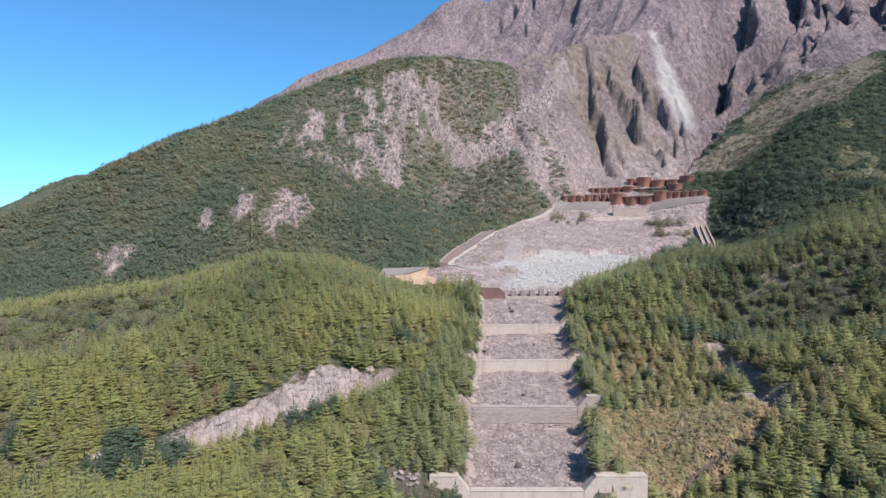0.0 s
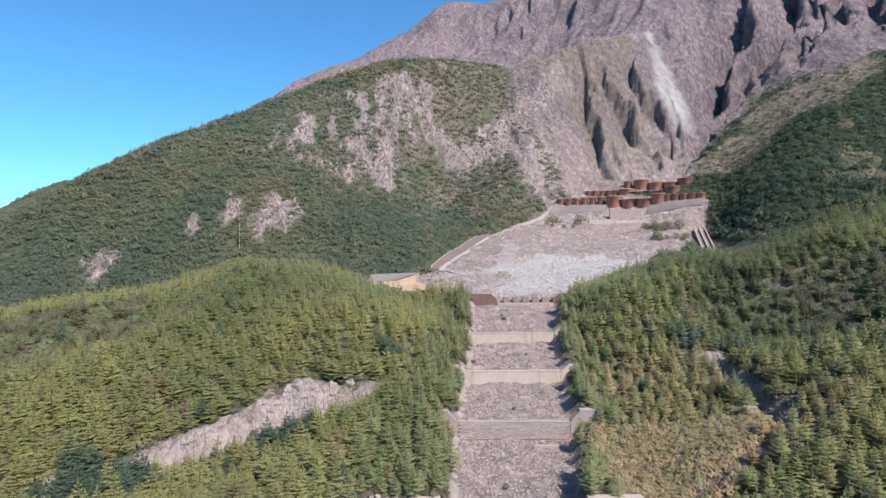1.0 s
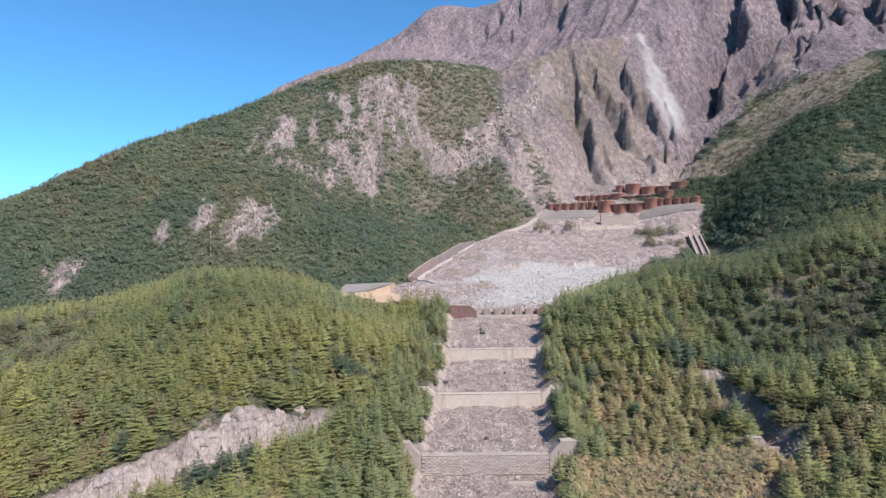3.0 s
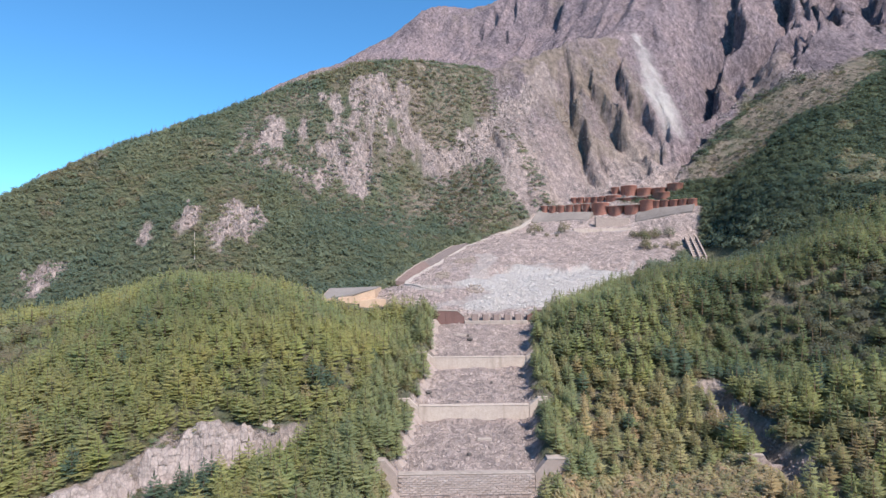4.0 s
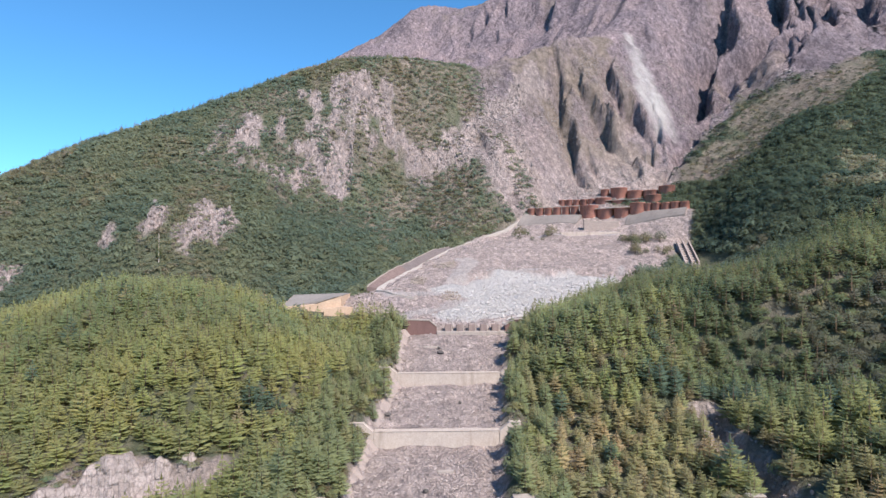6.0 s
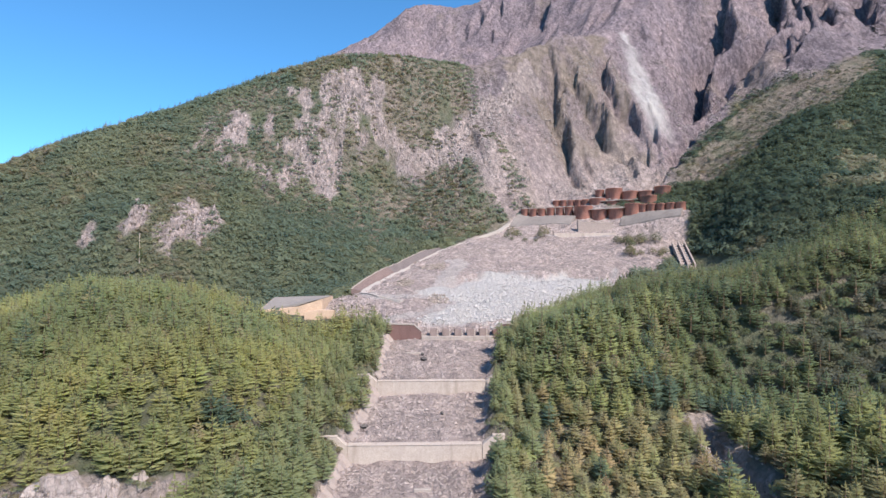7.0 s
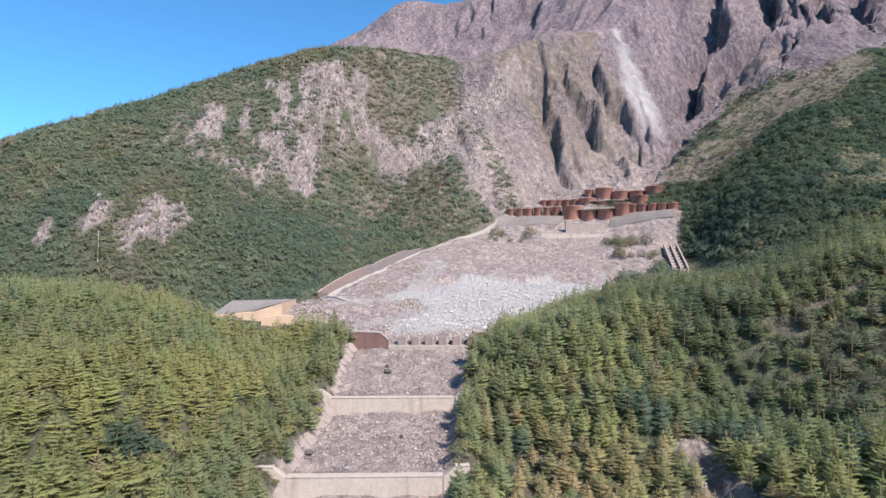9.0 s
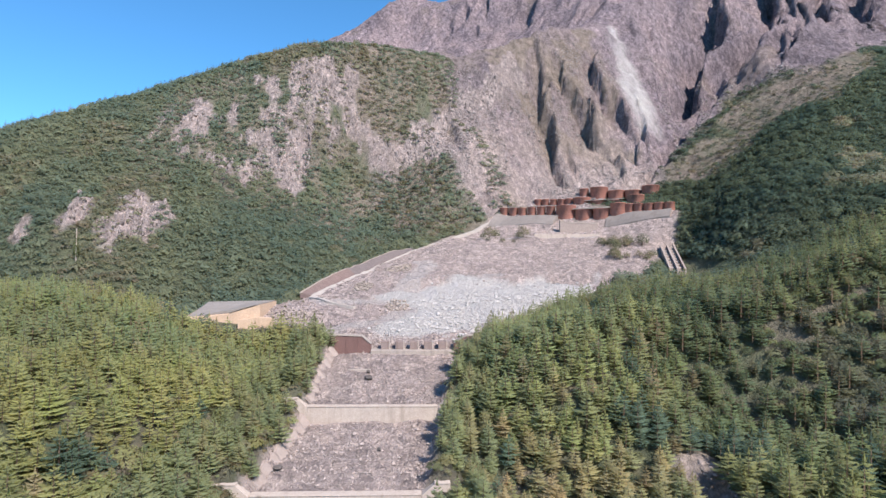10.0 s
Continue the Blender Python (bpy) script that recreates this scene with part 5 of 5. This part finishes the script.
def strewn(name, x, y, size, tall, material, label, g, sunk=0.15, chips=False):
    """Stones lying about, joined as one."""
    rnd = random.Random(len(x))
    kinds = [chip_arrays(rnd) if chips else stone_arrays(rnd) for _ in range(6)]
    z = height(x, y)
    kind, turn = g.integers(0, 6, len(x)), g.uniform(0, 6.28, len(x))
    vs, fs, base = [], [], 0
    for k, (v, f) in enumerate(kinds):
        p = kind == k
        c, s = np.cos(turn[p])[:, None], np.sin(turn[p])[:, None]
        r = size[p][:, None]
        q = np.stack([(v[:, 0] * c - v[:, 1] * s) * r + x[p][:, None], (v[:, 0] * s + v[:, 1] * c) * r + y[p][:, None], v[:, 2] * r * tall[p][:, None] + z[p][:, None] + r * sunk], -1)
        vs.append(q.reshape(-1, 3))
        fs.append((f[None] + (np.arange(p.sum()) * len(v))[:, None, None]).reshape(-1, 3) + base)
        base += int(p.sum()) * len(v)
    return tagged(new(name, mesh_of(name, np.concatenate(vs), np.concatenate(fs), [material])), label, "stones", kind="stuff")


def cliff_face(first, last, back=0.0):
    """The broken rock wall of the low cliff across the near hill."""
    knots_x, knots_y = [p[0] for p in CLIFF], [p[1] for p in CLIFF]
    long, rows = 220, 24
    u = np.linspace(first, last, long)
    px, py = np.interp(u, np.linspace(0, 1, len(CLIFF)), knots_x), np.interp(u, np.linspace(0, 1, len(CLIFF)), knots_y)
    wx, wy = np.gradient(px), np.gradient(py)
    size = np.hypot(wx, wy)
    nx, ny = wy / size, -wx / size  # downhill
    nx, ny = np.convolve(nx, np.ones(15) / 15, "same"), np.convolve(ny, np.ones(15) / 15, "same")
    nx[:8], nx[-8:], ny[:8], ny[-8:] = nx[8], nx[-9], ny[8], ny[-9]
    run = np.cumsum(size)
    wave = 0.9 * fbm(run, run * 0, 9, 3, 43)
    px, py = px - nx * back, py - ny * back
    ends = np.clip(np.minimum(np.arange(long), long - 1 - np.arange(long)) / 22.0, 0.12, 1) ** 0.7
    low = height(px + nx * (4.6 + wave), py + ny * (4.6 + wave)) - 0.8
    top = np.maximum(height(px - nx * 2.2, py - ny * 2.2) + 0.1, low + 1.0)
    top = low + (top - low) * ends * np.clip(0.95 + 0.2 * fbm(run, run * 0, 4, 3, 44), 0.6, 1.08)
    places = []
    for j in range(rows + 1):
        f = min(j, rows - 1) / (rows - 1)
        z = low + (top - low) * f
        rough = 0.4 * (ridged(run, z * 0.35, 2.6, 4, 45) - 0.6) + 0.12 * vnoise(run / 0.7, z / 0.9, 46)
        lane = run / 1.7 + 0.5 * vnoise(run / 3.0, z / 7.0, 47)
        shelf = z / 2.9 + 0.5 * lattice(np.floor(lane + 0.5).astype(int), np.zeros(long, int), 50)
        split = np.exp(-((lane - np.round(lane)) / 0.07) ** 2) + 0.5 * np.exp(-((shelf - np.round(shelf)) / 0.09) ** 2)
        block_out = lattice(np.floor(lane + 0.5).astype(int), np.floor(shelf + 0.5).astype(int), 49)
        out = 4.4 + wave * 0.9 - 2.6 * f + rough + 0.6 * (block_out - 0.5) - 0.1 * split
        if j == rows:
            out, z = out * 0 - 3.2, z - 0.7
        places.append(np.stack([px + nx * out, py + ny * out, z], -1))
    i = np.arange(long * (rows + 1)).reshape(rows + 1, long)
    quads = np.stack([i[:-1, :-1], i[:-1, 1:], i[1:, 1:], i[1:, :-1]], -1).reshape(-1, 4)
    return tagged(new("cliff", mesh_of("cliff", np.concatenate(places), quads, [CLIFF_ROCK])), "low pinkish-grey broken rock cliff across the wooded hill", "cliff", kind="structure")


def all_stones():
    g = np.random.default_rng(31)
    y = 112 + 151 * g.random(14000) ** 1.15
    x = mid_torrent(y) + g.uniform(-1, 1, len(y)) * (half_torrent(y) + 0.6)
    one = np.ones(len(y))
    keep = np.min([np.abs(y - sy) for sy, _, _ in SILLS], axis=0) > 1.9
    size = np.clip(g.lognormal(-1.2, 0.45, len(y)), 0.18, 1.5)
    strewn("torrent_stones", x[keep], y[keep], size[keep], one[keep], BOULDER, "grey broken stones covering the torrent bed", g, 0.1, True)
    x, y = g.uniform(-25, 195, 52000), g.uniform(264, 486, 52000)
    pale = (inside(PALE_FIELD, x, y) + 4 * vnoise(x / 9, y / 9, 36) > 0) & (y > 268)
    chance = np.where(pale, np.where(along(CUT_BANK, x, y)[0] < 13, 0.25, 0.95), 0.2 + 0.6 * (fbm(x, y, 14, 3, 35) > 0.3))
    keep = (inside(DEPOSIT, x, y) > 1.5) & (g.random(len(x)) < chance)
    for line in DIRT_TRACKS:
        keep &= along(line, x, y)[0] > 2.4
    size = np.clip(g.lognormal(-0.55, 0.45, len(x)), 0.35, 2.0)
    one = np.ones(len(x))
    k = keep & ~pale
    strewn("basin_stones", x[k], y[k], size[k] * 0.85, one[k], BOULDER, "grey stones scattered over the debris basin", g, 0.1, True)
    k = keep & pale
    strewn("pale_stones", x[k], y[k], size[k], one[k], PALE_BOULDER, "pale broken boulders heaped in the debris basin", g, 0.1, True)
    for k, (hx, hy, long, wide, count) in enumerate(HEAPS):
        r, a = np.sqrt(g.random(count)), g.uniform(0, 6.28, count)
        strewn("stone_heap", hx + r * np.cos(a) * long, hy + r * np.sin(a) * wide, g.uniform(0.5, 1.3, count), g.uniform(0.8, 1.2, count), TAN_BOULDER, "heap of tan broken stones in the debris basin", g, 0.35, True)
    # jagged rock on the faces in the wood and the scree of the volcano
    x, y = g.uniform(-240, 110, 30000), g.uniform(380, 600, 30000)
    face = np.full(len(x), -9.0)
    for crag in OUTCROPS:
        face = np.maximum(face, ragged(crag, x, y))
    k = (face > 1.0) & (g.random(len(x)) < 0.30)
    strewn("crag", x[k], y[k], g.uniform(0.9, 2.6, k.sum()), g.uniform(1.2, 3.2, k.sum()), CRAG, "pinkish-grey jagged rock outcrops in the wood", g, 0.05)
    face = np.full(len(x), -9.0)
    for crag in OUTCROPS[3:]:
        face = np.maximum(face, ragged(crag, x, y))
    k = (face > 1.5) & (g.random(len(x)) < 0.1)
    strewn("pale_crag", x[k], y[k], g.uniform(1.2, 2.6, k.sum()), g.uniform(1.0, 2.0, k.sum()), PALE_CRAG, "pale pinkish crags standing out of the wood", g, 0.05)
    u = g.uniform(0.36, 0.95, 90)
    px = np.interp(u, np.linspace(0, 1, len(CLIFF)), [p[0] for p in CLIFF]) + g.uniform(-1.2, 1.2, 90)
    py = np.interp(u, np.linspace(0, 1, len(CLIFF)), [p[1] for p in CLIFF]) + g.uniform(-6.5, -3.5, 90)
    px, py = np.append(px, g.uniform(-13, -5, 26)), np.append(py, g.uniform(126, 131, 26))
    cliff_face(0.27, 0.585)
    cliff_face(0.565, 0.9, 1.5)
    cliff_face(0.17, 0.215, 1.0)
    strewn("cliff_rock", px, py, g.uniform(0.6, 1.8, len(px)), g.uniform(0.7, 1.3, len(px)), CRAG, "pinkish-grey broken rock of the low cliff", g, 0.15)
    u = g.uniform(0.0, 1.0, 260)
    px = np.interp(u, np.linspace(0, 1, len(GULLY)), [p[0] for p in GULLY]) + g.uniform(-4.5, 4.5, 260)
    py = np.interp(u, np.linspace(0, 1, len(GULLY)), [p[1] for p in GULLY]) + g.uniform(-2.5, 2.5, 260)
    strewn("gully_rock", px, py, g.uniform(0.3, 1.1, 260), g.uniform(0.8, 1.4, 260), CLIFF_ROCK, "pale pinkish-grey broken rock along the gully", g, 0.0)
    x, y = g.uniform(40, 330, 26000), g.uniform(470, 640, 26000)
    k = (inside(BARE, x, y) > 4) & (fbm(x, y, 30, 3, 37) > -0.2)
    k &= along(SLIDE, x, y)[0] > 17
    strewn("scree", x[k], y[k], np.clip(g.lognormal(-0.1, 0.45, k.sum()), 0.6, 3.2), g.uniform(0.7, 1.3, k.sum()), SCREE, "mauve-grey scree on the bare volcano slope", g, 0.1, True)


CRAG = broken_rock("jagged_rock", (0.15, 0.123, 0.119), (0.36, 0.3, 0.287))
CLIFF_ROCK = broken_rock("pale_cliff_rock", (0.27, 0.222, 0.21), (0.355, 0.297, 0.281))
PALE_CRAG = broken_rock("pale_crag_rock", (0.21, 0.168, 0.159), (0.37, 0.305, 0.29))
SCREE = surface("scree_rock", (0.17, 0.145, 0.142), (0.38, 0.335, 0.325), 0.3, bump=0.9, depth=0.3)
all_stones()


# ---- small works and bushes in the basin ----
def bush(x, y, wide, tint, seed):
    rnd = random.Random(seed)
    v, f, _ = leafy_arrays(rnd, 460, 1.05, True)
    n = crown_normals(v, 0.3, 0.75)
    v = v * wide
    ob = thing("bush", (x, y, float(height(np.array([x]), np.array([y]))[0]) - 0.1), "low green bush among the stones of the basin", "bush", "bushes in the basin")
    crown = new("crown", mesh_of("crown", v, outward(v, f, n), [LEAVES], tint=np.tile(np.array([tint]), (len(v), 1)), smooth=True, normals=n))
    crown.parent = ob
    bm = bmesh.new()
    bmesh.ops.create_cone(bm, cap_ends=True, segments=6, radius1=0.05 * wide, radius2=0.02 * wide, depth=0.5 * wide, matrix=Matrix.Translation((0, 0, 0.2 * wide)))
    stem = part("stem", bm, BARK)
    stem.parent = ob


def bushes():
    g = random.Random(12)
    spots = [(84, 437, 8), (88, 440, 6), (80, 434, 4), (103, 430, 8), (100, 428, 5), (82, 426, 3), (90, 424, 3), (96, 422, 2.5)]
    spots += [(138 + g.uniform(0, 20), 384 + g.uniform(-2, 10) + k, g.uniform(4.5, 7.5)) for k in range(9)]
    spots += [(135 + g.uniform(0, 20), 366 + g.uniform(-3, 7), g.uniform(3.0, 6.0)) for _ in range(8)]
    spots += [(-4 + g.uniform(0, 12), 288 + g.uniform(0, 10), g.uniform(0.8, 1.5)) for _ in range(4)]
    for k, (x, y, w) in enumerate(spots):
        bush(x, y, w, g.choice([(0.14, 0.155, 0.085), (0.175, 0.175, 0.095), (0.2, 0.18, 0.105)]), k)


APRON = surface("smooth_fill", (0.165, 0.142, 0.132), (0.225, 0.196, 0.183), 0.15, bump=0.3, stain=(0.14, 0.12, 0.11))


def apron_wall():
    wall = thing("apron_wall", (138, 445, 122), "grey concrete apron wall below the steel cells", "retaining wall")
    part("wall_face", prism([(127, 116), (150, 116), (150, 130.2), (131, 130.6), (127, 131.8)], 440.5, 442.5, 0.06), MASONRY, wall)
    part("coping", strip([[(px, py - 0.4, pz + 0.01), (px, py + 1.6, pz + 0.01), (px, py + 1.6, pz + 0.4), (px, py - 0.4, pz + 0.4)] for px, py, pz in ((126.8, 440.9, 131.9), (131, 440.7, 130.6), (150, 440.7, 130.2))]), CONCRETE, wall)
    part("sill", block(110, 149, 433.6, 436.4, 117.5, 123.4, 0.08), CONCRETE, wall)


def apron_slab(first, last, wide):
    """A smooth fill slope in front of the lowest steel cells."""
    rows = []
    for k in range(13):
        u = k / 12
        px, py = first[0] + (last[0] - first[0]) * u, first[1] + (last[1] - first[1]) * u
        row = []
        for j in range(6):
            d = 2.5 + wide * j / 5
            qx, qy = px - 0.55 * d, py - 0.83 * d
            row.append((qx, qy, float(smooth_height(np.array([qx]), np.array([qy]))[0]) + 1.3 * math.sin(math.pi * j / 5) ** 0.5 + 0.5))
        rows.append(row + [(x, y, z - 3.0) for x, y, z in reversed(row)])
    slab = part("fill_slope", strip(rows), APRON)
    tagged(slab, "smooth grey fill slope below the steel cells", "embankment", kind="structure")


def chute():
    """Three pale walls that lead a stepped channel down into the basin."""
    run = thing("stepped_chute", (160, 366, 106), "stepped concrete chute with three pale side walls", "chute")
    def at(u, side, up):
        """A place of the chute: down its run from the top, across it, above its floor."""
        return (165.6 - 13.0 * u + side, 386 - 41 * u, 114.6 - 12.6 * u + up)
    for k in range(3):
        a = -1.2 + 3.4 * k
        part("side_wall", strip([[at(u, a, -2.5), at(u, a + 0.8, -2.5), at(u, a + 0.8, 1.5), at(u, a, 1.5)] for u in (0, 0.25, 0.5, 0.75, 1)]), MASONRY, run)
    for j in range(9):
        u = 0.06 + j * 0.11
        part("step", strip([[at(v, -0.4, -2.4), at(v, 5.5, -2.4), at(v, 5.5, 0.2), at(v, -0.4, 0.2)] for v in (u, u + 0.05)]), MASONRY, run)


bushes()
apron_wall()
apron_slab((97, 487.5), (134, 466), 14)
apron_slab((160, 449), (190, 427), 9)
chute()


# ---- last details ----
def gully_sill(x, y, half, tall, reach_l, reach_r, slant):
    """A small masonry sill across the wooded gully, with a notch and two wings."""
    z = float(height(np.array([x]), np.array([y]))[0])
    sill = thing("gully_sill", (x, y, z), "small pale masonry sill across the wooded gully", "dam", "sills in the gully")
    part("overflow_wall", block(x - half, x + half, y - 0.6, y + 0.6, z - 2.5, z + tall, 0.06), CLIFF_ROCK, sill)
    for side, reach in ((-1, reach_l), (1, reach_r)):
        a, b, c = x + side * (half + 0.01), x + side * (half + slant), x + side * (half + reach)
        part("wing_wall", prism([(a, z - 2.5), (c, z - 2.5), (c, z + tall + 2.2), (b, z + tall + 2.2), (a, z + tall + 0.01)], y - 0.7, y + 0.7, 0.06), CLIFF_ROCK, sill)
        part("cap", prism([(b, z + tall + 2.204), (c, z + tall + 2.204), (c, z + tall + 2.42), (b, z + tall + 2.42)], y - 0.8, y + 0.8, 0.04), OLD_CONCRETE, sill)


def buried_bar(x0, x1, y):
    z = float(bed(np.array([y]))[0])
    bar = part("concrete_bar", block(x0, x1, y - 0.5, y + 0.5, z - 0.8, z + 0.28, 0.08), OLD_CONCRETE)
    tagged(bar, "pale concrete bar half buried in the stones", "concrete bar", "concrete bars in the torrent")


def dark_boulder(x, y, wide, seed):
    v, f = stone_arrays(random.Random(seed))
    z = float(height(np.array([x]), np.array([y]))[0])
    rock = new("boulder", mesh_of("boulder", v * wide, f, [DARK_ROCK]))
    rock.location = (x, y, z + 0.3 * wide)
    tagged(rock, "large dark boulder lying in the torrent bed", "boulder", "boulders in the torrent")


def ivy_pole(x, y, tall):
    z = float(height(np.array([x]), np.array([y]))[0])
    pole = thing("utility_pole", (x, y, z), "slender pale pole overgrown with ivy in the wood", "pole")
    bm = bmesh.new()
    bmesh.ops.create_cone(bm, cap_ends=True, segments=10, radius1=0.3, radius2=0.2, depth=tall, matrix=Matrix.Translation((x, y, z + tall / 2 - 0.5)))
    part("shaft", bm, CONCRETE, pole)
    bm = bmesh.new()
    bmesh.ops.create_cone(bm, cap_ends=True, segments=10, radius1=0.36, radius2=0.3, depth=0.3, matrix=Matrix.Translation((x, y, z + tall - 0.5)))
    part("cap", bm, OLD_CONCRETE, pole)
    v, f, _ = leafy_arrays(random.Random(7), 130, 1.0)
    v = v * np.array([[2.6, 2.6, tall * 0.95]]) + np.array([[x, y, z]])
    n = crown_normals(v - np.array([[x, y, z]]), tall * 0.3, 0.3)
    ivy = new("ivy", mesh_of("ivy", v, outward(v, f, n), [LEAVES], tint=np.tile(np.array([(0.13, 0.15, 0.075)]), (len(v), 1)), smooth=True, normals=n))
    ivy.parent, ivy.matrix_parent_inverse = pole, pole.matrix_basis.inverted()


def masonry_blocks():
    """The stone courses on the face of the stone-built sill."""
    y, crest, foot = SILLS[1]
    mid, half = float(mid_torrent(y)), float(half_torrent(y))
    dam = [ob for ob in scene.objects if ob.name.startswith("check_dam") and abs(ob.location.y - y) < 0.1][0]
    rnd = random.Random(3)
    kinds = []
    for k in range(5):
        bm = block(-0.56, 0.56, -0.16, 0.1, -0.21, 0.21, 0.05)
        for v in bm.verts:
            v.co += Vector((rnd.uniform(-0.03, 0.03), rnd.uniform(-0.06, 0.03), rnd.uniform(-0.03, 0.03)))
        me = bpy.data.meshes.new("stone_block")
        bm.to_mesh(me)
        bm.free()
        me.materials.append(COURSE_STONE)
        kinds.append(me)
    for row in range(9):
        z = crest - 0.35 - 0.47 * row
        for k in range(25):
            x = mid - half + 0.7 + 1.2 * k + (0.6 if row % 2 else 0.0)
            if x > mid + half - 0.6:
                continue
            ob = new("stone_block", kinds[rnd.randrange(5)])
            ob.parent, ob.matrix_parent_inverse = dam, dam.matrix_basis.inverted()
            ob.location = (x, y - 1.04, z)


def course_stone():
    n = Nodes("course_stone", 0.92)
    info = n.t.nodes.new("ShaderNodeObjectInfo")
    c = n.ramp(info.outputs["Random"], (0.0, (0.27, 0.222, 0.207)), (0.6, (0.325, 0.27, 0.252)), (1.0, (0.385, 0.328, 0.308)))
    c = n.mix(0.4, c, n.ramp(n.noise(3.0, 6, 0.7), (0.3, (0.2, 0.165, 0.155)), (0.7, (0.42, 0.36, 0.335))))
    n.bump(n.noise(6.0, 5, 0.7), 0.6, 0.08)
    return n.done(c)


DARK_ROCK = surface("dark_boulder", (0.06, 0.052, 0.05), (0.12, 0.105, 0.1), 0.8, bump=0.7)
COURSE_STONE = course_stone()
for bar in ((5.6, 11.0, 149.0), (27.5, 36.5, 162.4), (26.5, 30.0, 184.0), (22.5, 28.5, 251.0)):
    buried_bar(*bar)
for k, spot in enumerate(((28.5, 244.0, 2.0), (28.0, 249.0, 1.5), (14.5, 206.0, 1.6), (24.0, 176.0, 1.4), (33.0, 214.0, 1.3), (18.0, 141.0, 1.5))):
    dark_boulder(*spot, k)
gully_sill(88.0, 161.5, 1.6, 1.0, 5.0, 6.5, 1.8)
gully_sill(90.3, 189.0, 1.4, 0.8, 1.6, 1.8, 0.5)
ivy_pole(-127.0, 393.0, 17.0)
masonry_blocks()
